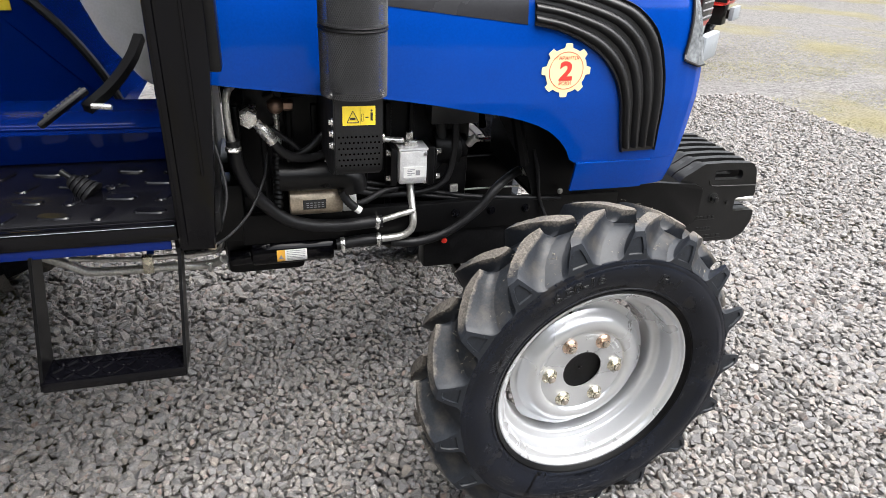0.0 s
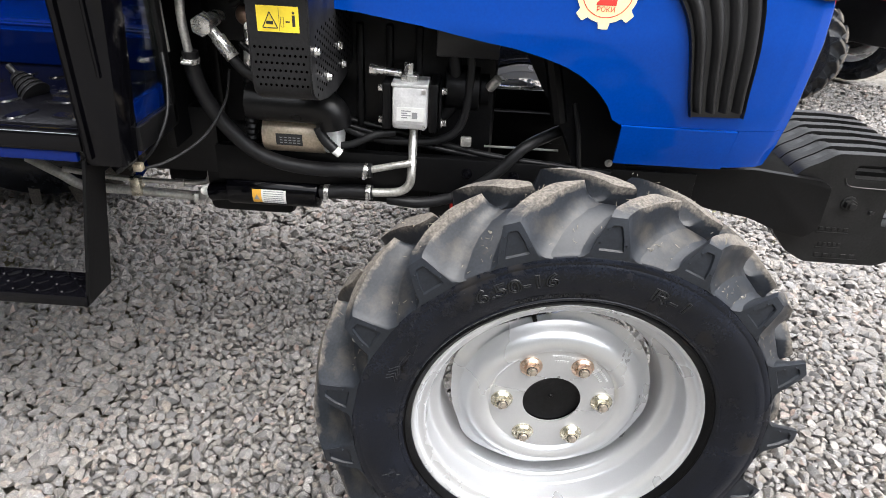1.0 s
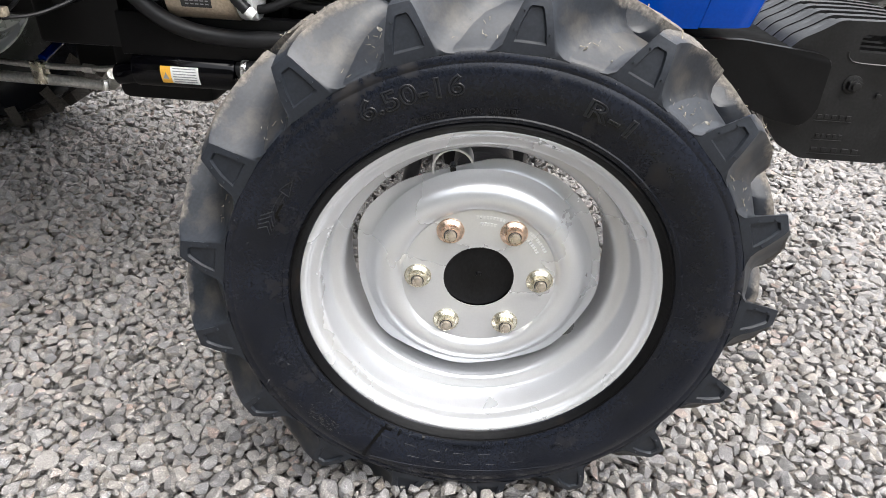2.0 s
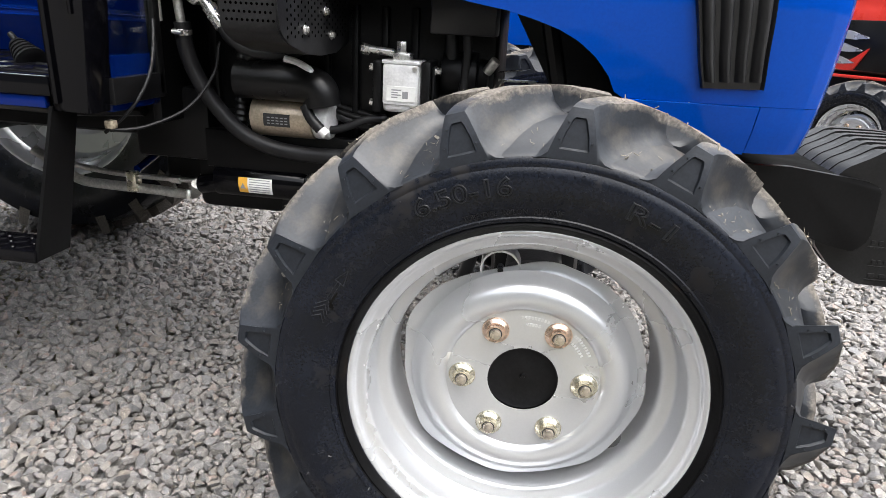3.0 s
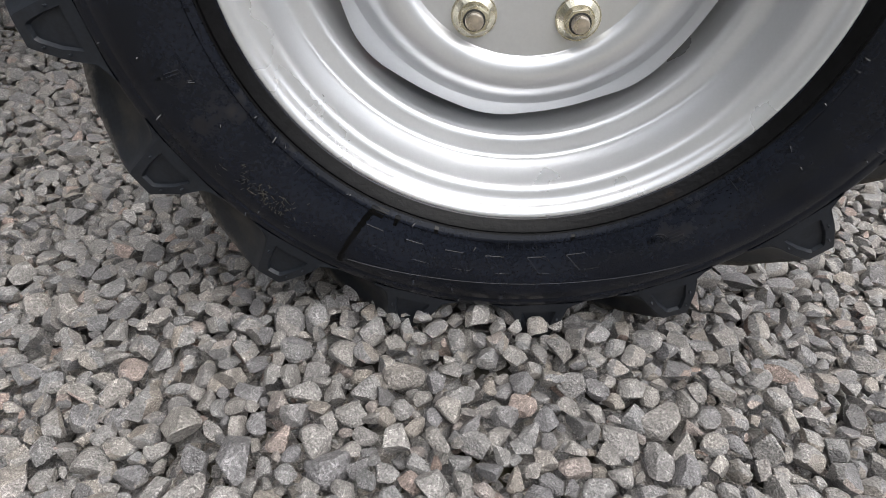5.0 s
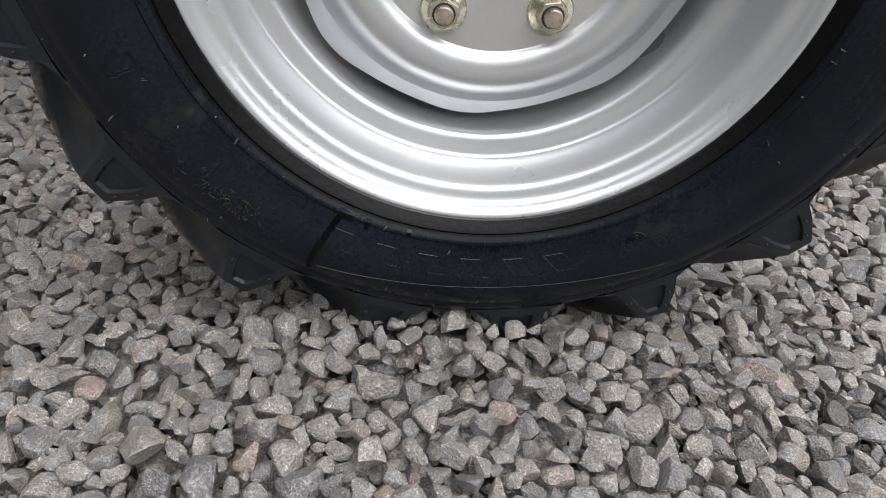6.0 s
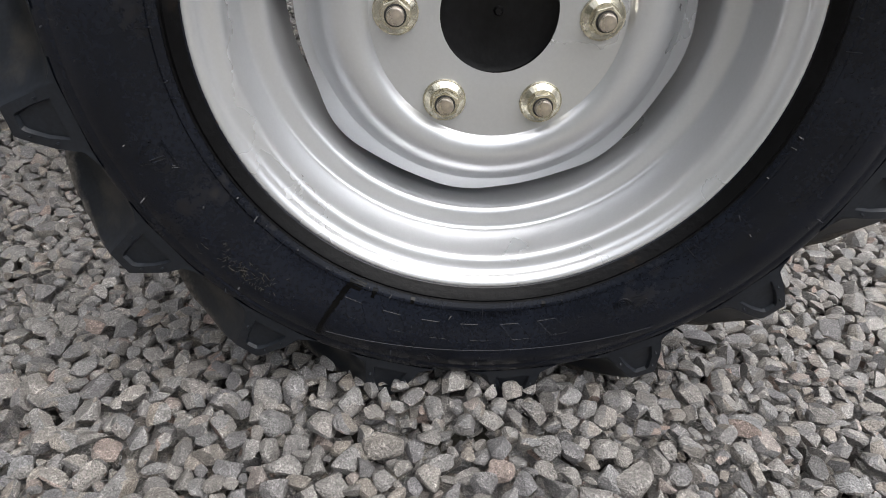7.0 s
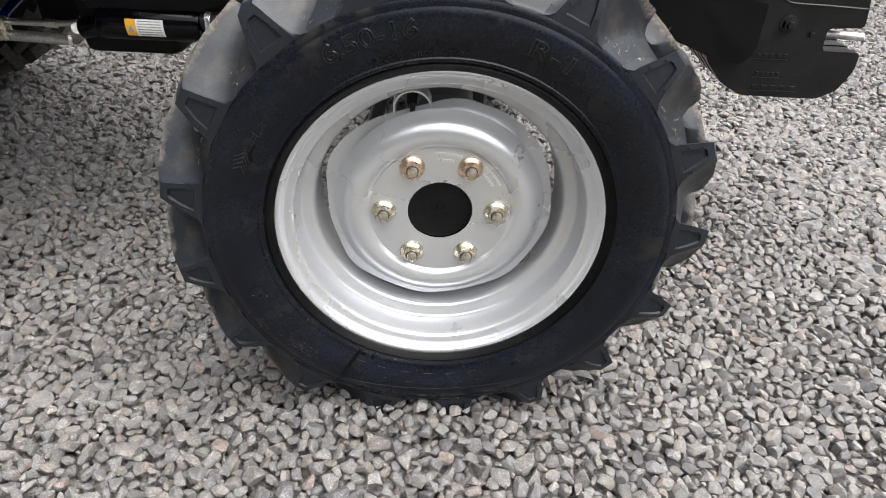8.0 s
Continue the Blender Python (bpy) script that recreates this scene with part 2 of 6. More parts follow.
def rod(bm, a, b, r, seg=16, r2=None, bevel=0.0):
    a, b = Vector(a), Vector(b)
    d = b - a
    m = Matrix.Translation((a + b) / 2) @ d.to_track_quat("Z", "Y").to_matrix().to_4x4()
    res = bmesh.ops.create_cone(bm, cap_ends=True, segments=seg, radius1=r, radius2=r if r2 is None else r2, depth=d.length, matrix=m)
    if bevel:
        n = d.normalized()
        es = {e for v in res["verts"] for e in v.link_edges if abs((e.verts[0].co - e.verts[1].co).normalized().dot(n)) < 0.1}
        bmesh.ops.bevel(bm, geom=list(es), offset=bevel, segments=2, affect="EDGES", profile=0.5)
    return bm


def curve_points(ctrl, steps=8):
    """A smooth line through the given points."""
    p = [Vector(q) for q in ctrl]
    p = [2 * p[0] - p[1], *p, 2 * p[-1] - p[-2]]
    out = []
    for i in range(1, len(p) - 2):
        for k in range(steps):
            t = k / steps
            a, b, c, d = p[i - 1:i + 3]
            out.append(0.5 * ((2 * b) + (c - a) * t + (2 * a - 5 * b + 4 * c - d) * t * t + (3 * b - a - 3 * c + d) * t ** 3))
    out.append(p[-2])
    return out


def tube(bm, ctrl, r, seg=12, steps=8, ridged=0.0):
    pts = curve_points(ctrl, steps) if len(ctrl) > 2 else [Vector(q) for q in ctrl]
    up, rings = None, []
    for i, q in enumerate(pts):
        t = (pts[min(i + 1, len(pts) - 1)] - pts[max(i - 1, 0)]).normalized()
        up = (t.orthogonal() if up is None else up - t * up.dot(t)).normalized()
        side = t.cross(up)
        rr = r * (1 + (ridged if i % 2 else 0))
        rings.append([bm.verts.new(q + rr * (math.cos(a) * up + math.sin(a) * side)) for a in (math.tau * k / seg for k in range(seg))])
    for a, b in zip(rings, rings[1:]):
        for k in range(seg):
            bm.faces.new((a[k], a[(k + 1) % seg], b[(k + 1) % seg], b[k]))
    bm.faces.new(rings[0][::-1])
    bm.faces.new(rings[-1])
    return bm


def turned(bm, profile, seg=72, closed=True, wobble=None):
    """A body of revolution round the y axis: rows of radius and height out of the wheel's face (towards -y)."""
    rings = []
    for k in range(seg):
        a = math.tau * k / seg
        ring = []
        for i, (r, h) in enumerate(profile):
            if wobble:
                r = wobble(a, i, r)
            ring.append(bm.verts.new((r * math.cos(a), -h, r * math.sin(a))))
        rings.append(ring)
    n = len(profile)
    for k in range(seg):
        a, b = rings[k], rings[(k + 1) % seg]
        for i in range(n if closed else n - 1):
            bm.faces.new((a[i], b[i], b[(i + 1) % n], a[(i + 1) % n]))
    return bm


def plate(bm, outline, y0, y1, bevel=0.0):
    """An upright plate with an outline in x and z, from y0 to y1."""
    f0 = [bm.verts.new((x, y0, z)) for x, z in outline]
    f1 = [bm.verts.new((x, y1, z)) for x, z in outline]
    n = len(outline)
    faces = [bm.faces.new(f0), bm.faces.new(f1[::-1])]
    for i in range(n):
        bm.faces.new((f0[i], f1[i], f1[(i + 1) % n], f0[(i + 1) % n]))
    if bevel:
        es = [e for f in faces for e in f.edges]
        bmesh.ops.bevel(bm, geom=es, offset=bevel, segments=2, affect="EDGES", profile=0.5)
    return bm


def hexbolt(bm, at, out, r=0.009, h=0.008, washer=0.0, tip=0.0):
    at, out = Vector(at), Vector(out).normalized()
    if washer:
        rod(bm, at, at + out * 0.003, washer, 20, bevel=0.0008)
    rod(bm, at + out * 0.002, at + out * (0.002 + h), r, 6, bevel=0.0008)
    if tip:
        rod(bm, at + out * h, at + out * (h + tip), r * 0.6, 14, bevel=0.001)
    return bm


def letters(text, size, depth=0.001, line=0.0, bold=0.0):
    """The built-in font's letters as a bmesh in the x-y plane, centred."""
    cu = bpy.data.curves.new("letters", "FONT")
    cu.body, cu.size, cu.extrude, cu.align_x, cu.align_y, cu.resolution_u = text, size, depth, "CENTER", "CENTER", 3
    cu.offset = bold
    if line:
        cu.fill_mode, cu.extrude, cu.bevel_depth, cu.bevel_resolution = "NONE", 0.0, line, 1
    ob = new("letters", cu)
    bpy.context.view_layer.update()
    me = bpy.data.meshes.new_from_object(ob.evaluated_get(bpy.context.evaluated_depsgraph_get()))
    bm = bmesh.new()
    bm.from_mesh(me)
    bpy.data.objects.remove(ob)
    bpy.data.curves.remove(cu)
    bpy.data.meshes.remove(me)
    return bm


def upright(bm, x, y, z, sx=1.0):
    """Stands flat letters up, facing -y, at a place."""
    for v in bm.verts:
        v.co = Vector((x + v.co.x * sx, y - v.co.z, z + v.co.y))
    return bm


# ---- the tractor ----
tractor = thing("tractor", "blue compact tractor with silver wheels parked on gravel", "tractor")

# front wheel: heights are measured out of the wheel's face
HUB = pose(0.0, 0.0, 0.380, -0.8, 0, 2.9)
TYRE_MID = -0.0285
HALF = [(0.349, 0.0), (0.347, 0.022), (0.3390, 0.040), (0.3280, 0.056), (0.3190, 0.0705), (0.3145, 0.0800), (0.3128, 0.0838), (0.3112, 0.0852), (0.3085, 0.0866), (0.3050, 0.0875), (0.3020, 0.0881), (0.3012, 0.0877), (0.3000, 0.0879), (0.2992, 0.0886),
        (0.288, 0.0899), (0.276, 0.0898), (0.264, 0.0872), (0.252, 0.0825), (0.243, 0.0785), (0.2415, 0.0795), (0.2385, 0.0785), (0.2355, 0.0750), (0.234, 0.0745), (0.232, 0.0755), (0.2295, 0.0735), (0.2265, 0.0700), (0.2215, 0.066)]


def side_height(r):
    """How far the sidewall stands out at a radius."""
    for (r0, a0), (r1, a1) in zip(HALF[7:], HALF[8:]):
        if r1 <= r <= r0:
            return TYRE_MID + a0 + (a1 - a0) * (r0 - r) / (r0 - r1)
    return TYRE_MID + 0.0885


def on_wheel(deg, r, h):
    a = radians(deg)
    return Vector((r * math.cos(a), -h, r * math.sin(a)))


def casing(a):
    """The casing's radius at a distance from the middle of the tread."""
    for (r0, a0), (r1, a1) in zip(HALF, HALF[1:8]):
        if a0 <= a <= a1:
            return r0 + (r1 - r0) * (a - a0) / (a1 - a0)
    return 0.311


def tyre_body():
    bm = bmesh.new()
    rows = [(r, TYRE_MID + a) for r, a in HALF[::-1]] + [(r, TYRE_MID - a) for r, a in HALF[1:]]
    rows = rows + [(0.217, -0.084), (0.2095, -0.076), (0.2095, 0.016), (0.217, 0.026)]
    turned(bm, rows, 120)
    for f in bm.faces:
        c = f.calc_center_median()
        f.material_index = 1 if math.hypot(c.x, c.z) > 0.3118 else 0
    return bm


def lug_body(side):
    """One bar of the tread, from the middle of the tyre out to the shoulder: worn crisp edges, hollow flanks, and an end face like a cut-off wedge with a pocket in it."""
    bm = bmesh.new()

    def at(w, th, r, a):
        return bm.verts.new(on_wheel(90 + th + math.degrees(w / 0.36), r, TYRE_MID + a * side))

    # distance from the middle, turn, half width and radius of the top
    plan = [(-0.004, -14.4, 0.0125, 0.3765), (0.004, -13.2, 0.0165, 0.3782), (0.016, -10.9, 0.0172, 0.3786), (0.029, -8.3, 0.0170, 0.3778), (0.043, -5.4, 0.0160, 0.3757), (0.057, -2.6, 0.0145, 0.3722), (0.0690, -0.8, 0.0132, 0.3680), (0.0770, 0.0, 0.0120, 0.3640)]
    smooth_plan = curve_points([(a * 10, th / 100, w * 10) for a, th, w, r in plan], 3)
    radii = curve_points([(a * 10, r * 10, 0) for a, th, w, r in plan], 3)
    secs = []
    for p, q in zip(smooth_plan, radii):
        a, th, w, rt = p.x / 10, p.y * 100, p.z / 10, q.y / 10
        t = max(0.0, min(1.0, (a - 0.030) / 0.0470))
        out = 0.0080 * t ** 1.5
        low, foot = casing(abs(a + out * 1.25)), a + out * 1.25
        sec = [(-(w + 0.036), low - 0.0008, foot), (-(w + 0.024 + 0.002 * t), low + 0.0010, foot), (-(w + 0.0135 + 0.003 * t), low + (rt - low) * 0.13, a + out * 1.1), (-(w + 0.0060 + 0.003 * t), low + (rt - low) * 0.42, a + out * 0.7), (-(w + 0.0010), rt - 0.0045, a + 0.0016 * t), (-(w - 0.0008), rt, a),
               (w - 0.0008, rt, a), (w + 0.0010, rt - 0.0045, a + 0.0016 * t), (w + 0.0062 + 0.004 * t, low + (rt - low) * 0.42, a + out * 0.7), (w + 0.0140 + 0.004 * t, low + (rt - low) * 0.13, a + out * 1.1), (w + 0.025 + 0.003 * t, low + 0.0010, foot), (w + 0.037, low - 0.0008, foot)]
        secs.append([at(x, th, r, aa) for x, r, aa in sec])
    for a, b in zip(secs, secs[1:]):
        for k in range(11):
            bm.faces.new((a[k], a[k + 1], b[k + 1], b[k]))
    bm.faces.new(secs[0])
    last = secs[-1]
    # end face: cut-off wedge down to the shoulder's edge
    low = [at(w, 0.0, r, a) for w, r, a in ((-0.0290, 0.3105, 0.0862), (0.0345, 0.3105, 0.0862))]
    mids = [at(w, 0.0, r, a) for w, r, a in ((-0.0205, 0.3360, 0.0838), (0.0240, 0.3360, 0.0838))]
    bm.faces.new((last[0], last[1], last[2], low[0]))
    bm.faces.new((last[2], last[3], mids[0], low[0]))
    bm.faces.new((last[3], last[4], mids[0]))
    bm.faces.new((last[11], last[10], last[9], low[1]))
    bm.faces.new((last[9], last[8], mids[1], low[1]))
    bm.faces.new((last[8], last[7], mids[1]))
    rim = [low[0], mids[0], last[4], last[5], last[6], last[7], mids[1], low[1]]
    inner = [at(w, 0.0, r, a) for w, r, a in ((-0.0165, 0.3205, 0.0856), (-0.0125, 0.3370, 0.0838), (-0.0072, 0.3520, 0.0806), (-0.0052, 0.3545, 0.0800), (0.0052, 0.3545, 0.0800), (0.0078, 0.3520, 0.0806), (0.0145, 0.3370, 0.0838), (0.0195, 0.3205, 0.0856))]
    floor = [at(w, 0.0, r, a) for w, r, a in ((-0.0150, 0.3222, 0.0824), (-0.0112, 0.3365, 0.0806), (-0.0060, 0.3506, 0.0776), (-0.0042, 0.3526, 0.0772), (0.0042, 0.3526, 0.0772), (0.0066, 0.3506, 0.0776), (0.0132, 0.3365, 0.0806), (0.0180, 0.3222, 0.0824))]
    for k in range(8):
        m = (k + 1) % 8
        bm.faces.new((rim[k], rim[m], inner[m], inner[k]))
        bm.faces.new((inner[k], inner[m], floor[m], floor[k]))
    bm.faces.new(floor)
    bmesh.ops.recalc_face_normals(bm, faces=bm.faces)
    for w, r, a in ((-0.0175, 0.3300, 0.0850), (0.0200, 0.3310, 0.0848), (0.0120, 0.3490, 0.0812)):
        p = on_wheel(90 + math.degrees(w / 0.36), r, TYRE_MID + a * side)
        rod(bm, p + Vector((0, 0.001 * side, 0)), p + Vector((0.0004, -0.0022 * side, 0.0008)), 0.0009, 6)
    for v in bm.verts:
        worn = 0.0016 if math.hypot(v.co.x, v.co.z) > 0.362 else 0.0003
        v.co += noise.noise_vector(v.co * 60) * worn
    return bm


tyre = part("front_tyre", tyre_body(), RUBBER, tractor, "black agricultural tyre with muddy chevron lugs", mats=(TREAD,))
tyre.matrix_local = HUB
for side in (1, -1):
    ob = part("tread_lug", lug_body(side), TREAD, tyre)
    for k in range(17):
        deg = 85.5 + 360 / 17 * (k + (0 if side == 1 else 0.5)) - 90
        o = ob if k == 0 else new("tread_lug", ob.data)
        o.parent = tyre
        o.matrix_local = Matrix.Rotation(radians(-deg), 4, "Y")


def bent_text(text, deg, r, size, arc):
    """Raised letters that follow the sidewall; arc: their length in degrees."""
    bm = letters(text, size, 0.0004, 0.0009 if size > 0.02 else 0.0)
    wide = max(v.co.x for v in bm.verts) - min(v.co.x for v in bm.verts)
    for v in bm.verts:
        rr = r + v.co.y
        v.co = on_wheel(deg - v.co.x / wide * arc, rr, side_height(rr) + 0.0007 + v.co.z)
    return bm


def bent_bar(bm, deg0, deg1, r0, r1, lift=0.0012):
    n = max(2, int(abs(deg1 - deg0)))
    lo = [on_wheel(deg0 + (deg1 - deg0) * k / n, r0, side_height(r0) + lift) for k in range(n + 1)]
    hi = [on_wheel(deg0 + (deg1 - deg0) * k / n, r1, side_height(r1) + lift) for k in range(n + 1)]
    base = [q + Vector((0, 0.003, 0)) for q in lo + hi]
    vs = [bm.verts.new(q) for q in lo + hi + base]
    m = n + 1
    for k in range(n):
        bm.faces.new((vs[k], vs[k + 1], vs[m + k + 1], vs[m + k]))
        bm.faces.new((vs[k], vs[k + 1], vs[2 * m + k + 1], vs[2 * m + k]))
        bm.faces.new((vs[m + k], vs[m + k + 1], vs[3 * m + k + 1], vs[3 * m + k]))
    return bm


LETTER = material("raised_tyre_lettering", (0.0078, 0.0085, 0.0108), 0.33, vary=0.3, scale=30, bump=0.05, spec=0.32)
part("size_lettering", bent_text("6.50-16", 109.0, 0.2790, 0.029, 23), LETTER, tyre, "raised size lettering 6.50-16")
part("tread_lettering", bent_text("R-1", 65.0, 0.2745, 0.027, 11.5), LETTER, tyre, "raised tread code lettering R-1")
part("type_lettering", bent_text("TUBE TYPE   NYLON   RIM 5.00F", 97.8, 0.2490, 0.010, 25.5), LETTER, tyre, "small raised lettering round the rim")
bm = bmesh.new()
for d in (-115.6, -107.5, -99.4, -91.4, -83.2, -75.6):
    ring = [(-3.0, 0.2540), (0.6, 0.2540), (2.9, 0.2690), (-0.7, 0.2690), (-3.0, 0.2540)]
    tube(bm, [on_wheel(d + u, r, side_height(r) + 0.0002) for u, r in ring], 0.0006, 6, 1)
stuff(part("maker_mark", bm, RUBBER, tyre, "six raised outlined shapes where the maker's word stands"))
bm = bmesh.new()
tube(bm, [on_wheel(-118.4 + 2 * k, 0.2795 + 0.00006 * (k - 15) ** 2, side_height(0.2795 + 0.00006 * (k - 15) ** 2) + 0.0001) for k in range(31)], 0.0005, 6, 1)
for q in range(3):
    tube(bm, [on_wheel(-61.4 + math.degrees((0.0025 + 0.0026 * q) * math.cos(t) / 0.26), 0.2598 + (0.0025 + 0.0026 * q) * math.sin(t), side_height(0.26) + 0.0003) for t in (math.tau * k / 16 for k in range(17))], 0.0006, 6, 1)
for d0, d1 in ((-65.9, -63.5), (-59.3, -56.9)):
    for r in (0.2560, 0.2585, 0.2610, 0.2635):
        bent_bar(bm, d0, d1, r, r + 0.0008, 0.0006)
TRIANGLE = [(-162.2, 0.2586), (-159.9, 0.2822), (-157.2, 0.2584), (-162.2, 0.2586)]
for shrink in (1.0, 0.80):
    tube(bm, [on_wheel(-159.8 + (d + 159.8) * shrink, 0.2664 + (r - 0.2664) * shrink, side_height(r) + 0.0003) for d, r in TRIANGLE], 0.0007, 6, 1)
tube(bm, [on_wheel(d, r, side_height(r) + 0.0003) for d, r in ((-160.0, 0.2632), (-160.1, 0.2735), (-159.6, 0.2735), (-159.5, 0.2632), (-160.0, 0.2632))], 0.0005, 6, 1)
for k in range(7):
    bent_bar(bm, -163.1 + 0.35 * k, -162.9 + 0.35 * k, 0.2640 + 0.0026 * k, 0.2675 + 0.0026 * k, 0.0005)
stuff(part("sidewall_mark", bm, RUBBER, tyre, "raised warning triangle, winged disc and thin line on the sidewall"))
bm = bent_text("MADE IN CHINA", 91.9, 0.2440, 0.0085, 13)
for v in bm.verts:
    v.co.x, v.co.z = -v.co.x, -v.co.z
part("origin_lettering", bm, RUBBER, tyre, "small raised lettering MADE IN CHINA")
bm = bmesh.new()
random.seed(11)
for k in range(95):
    d, r = random.uniform(0, 360), random.choice((0.2385, 0.2385, 0.262, 0.2955, 0.306, random.uniform(0.24, 0.30)))
    p = on_wheel(d, r, side_height(r))
    long = random.choice((0.0012, 0.0016, 0.0022, 0.0050))
    q = p + on_wheel(d + random.uniform(-60, 60), long * 0.6, 0) + Vector((0, -long * random.uniform(0.5, 1.0), 0))
    rod(bm, p, q, 0.0007, 6, 0.0005)
stuff(part("rubber_whisker", bm, RUBBER, tyre))
# a brown line of dirt where the tyre meets the rim
bm = turned(bmesh.new(), [(r, TYRE_MID + a + 0.0004) for r, a in ((0.2352, 0.0757), (0.234, 0.0748), (0.232, 0.0757), (0.2295, 0.0738), (0.2265, 0.0703), (0.2240, 0.0680))], 120, closed=False)
part("bead_dirt", bm, material("rubber_with_brown_dirt", (0.0022, 0.0022, 0.0026), 0.45, vary=0.4, scale=18, bump=0.3, spec=0.12, dirt=(0.026, 0.017, 0.010), dirt_amount=0.24), tyre)
# rows of small print that cannot be read
bm = bmesh.new()
for r0, a0, a1 in ((0.283, -9, -26), (0.276, -10, -24), (0.269, -9, -27), (0.290, 24, 9)):
    d = a0
    while d > a1:
        w = random.uniform(0.5, 1.1)
        bent_bar(bm, d, d - w, r0 - 0.0020, r0 + 0.0020, 0.0005)
        d -= w + random.uniform(0.35, 0.6)
stuff(part("small_print", bm, RUBBER, tyre, "rows of tiny raised print that cannot be read"))
bm = bmesh.new()
strokes = [((143.0, 0.2705), (146.9, 0.2762), (147.4, 0.2635), (143.0, 0.2705)), ((147.2, 0.2722), (152.6, 0.2725)), ((147.2, 0.2680), (152.4, 0.2678))]
strokes += [((155.2 + 1.15 * k, 0.2815 - 0.0006 * k), (152.8 + 1.5 * k, 0.2705), (155.6 + 1.3 * k, 0.2640)) for k in range(4)]
for line in strokes:
    for (a0, r0), (a1, r1) in zip(line, line[1:]):
        tube(bm, [on_wheel(a0 + (a1 - a0) * k / 4, r0 + (r1 - r0) * k / 4, side_height(r0 + (r1 - r0) * k / 4) + 0.0001) for k in range(5)], 0.0006, 6, 1)
stuff(part("turning_arrow", bm, LETTER, tyre, "raised outline of a feathered arrow"))
bm = bmesh.new()
for k in range(8):
    d = 45 * k
    bent_bar(bm, d - 0.07, d + 0.07, 0.2390, 0.2895, 0.0005)
stuff(part("mould_seam", bm, LETTER, tyre))
bm = bmesh.new()
for k in range(45):
    r = random.uniform(0.316, 0.347)
    for (r0, a0), (r1, a1) in zip(HALF, HALF[1:]):
        if r1 <= r <= r0:
            h = TYRE_MID + a0 + (a1 - a0) * (r0 - r) / (r0 - r1)
    c, size = on_wheel(random.uniform(25, 165), r + 0.0010, h + 0.0004), random.choice((0.0005, 0.0007, 0.0010, 0.0010, 0.0020))
    fleck = bmesh.ops.create_icosphere(bm, subdivisions=2, radius=1, matrix=Matrix.Translation(c) @ pose(0, 0, 0, random.uniform(-50, -20), random.uniform(0, 180), 0) @ Matrix.Diagonal((size * random.uniform(1, 2.2), 0.0004, size, 1)))
    for v in fleck["verts"]:
        v.co += noise.noise_vector(v.co * 900) * size * 0.6
stuff(part("mud_fleck", bm, material("pale_dry_fleck", (0.15, 0.14, 0.12), 0.9, vary=0.4, scale=90, bump=0.2), tyre, smooth=False))
bm = bmesh.new()
for k in range(210):
    side, deg = random.choice((1, 1, -1)), 85.5 + 360 / 17 * random.randrange(17)
    a = random.uniform(0.0, 0.070)
    turn = deg + (10.6 if side < 0 else 0) - 13.2 * max(0.0, 1 - a / 0.066) + random.choice((-1, 1)) * random.uniform(1.2, 2.6)
    p = on_wheel(turn, 0.3765 - 2.2 * max(0.0, a - 0.02) ** 2, TYRE_MID + a * side)
    q = p + on_wheel(turn + random.uniform(-70, 70), random.uniform(0.0015, 0.0075), random.uniform(-0.005, 0.005))
    rod(bm, p, q, random.choice((0.00025, 0.0004, 0.0006)), 4)
for k in range(160):
    a = random.uniform(0.045, 0.082)
    d = random.uniform(20, 165)
    p = on_wheel(d, casing(a) + 0.0022, TYRE_MID + a)
    turn = random.uniform(0, math.pi)
    q = on_wheel(d + math.cos(turn) * random.uniform(0.3, 1.3), casing(a) + 0.0022 + 0.003 * math.sin(turn), TYRE_MID + a - 0.003 * math.sin(turn))
    rod(bm, p, q, random.choice((0.0002, 0.0003, 0.0004)), 4)
stuff(part("dry_grass_bit", bm, material("dry_straw_bit", (0.17, 0.15, 0.115), 0.9, vary=0.5, scale=60, bump=0.0), tyre, "dry bits of straw stuck to the tread"))
bm = bmesh.new()
for k in range(90):
    d, r = random.gauss(-136, 4.0), random.gauss(0.277, 0.006)
    p = on_wheel(d, r, side_height(r) + 0.0003)
    turn = random.uniform(0, math.pi)
    q = on_wheel(d + math.cos(turn) * random.uniform(0.2, 1.0), r + 0.003 * math.sin(turn), side_height(r) + random.uniform(0.0003, 0.0012))
    rod(bm, p, q, random.choice((0.00012, 0.0002, 0.0003)), 4)
stuff(part("dirt_streak", bm, material("brown_dirt_on_rubber", (0.030, 0.026, 0.019), 0.9, vary=0.5, scale=90, bump=0.0), tyre, "brown dirt and straw smeared on the sidewall"))
WET = material("wet_rubber_stain", (0.0012, 0.0012, 0.0013), 0.22, vary=0.1, bump=0.0, spec=0.2)
bm = bmesh.new()
random.seed(23)
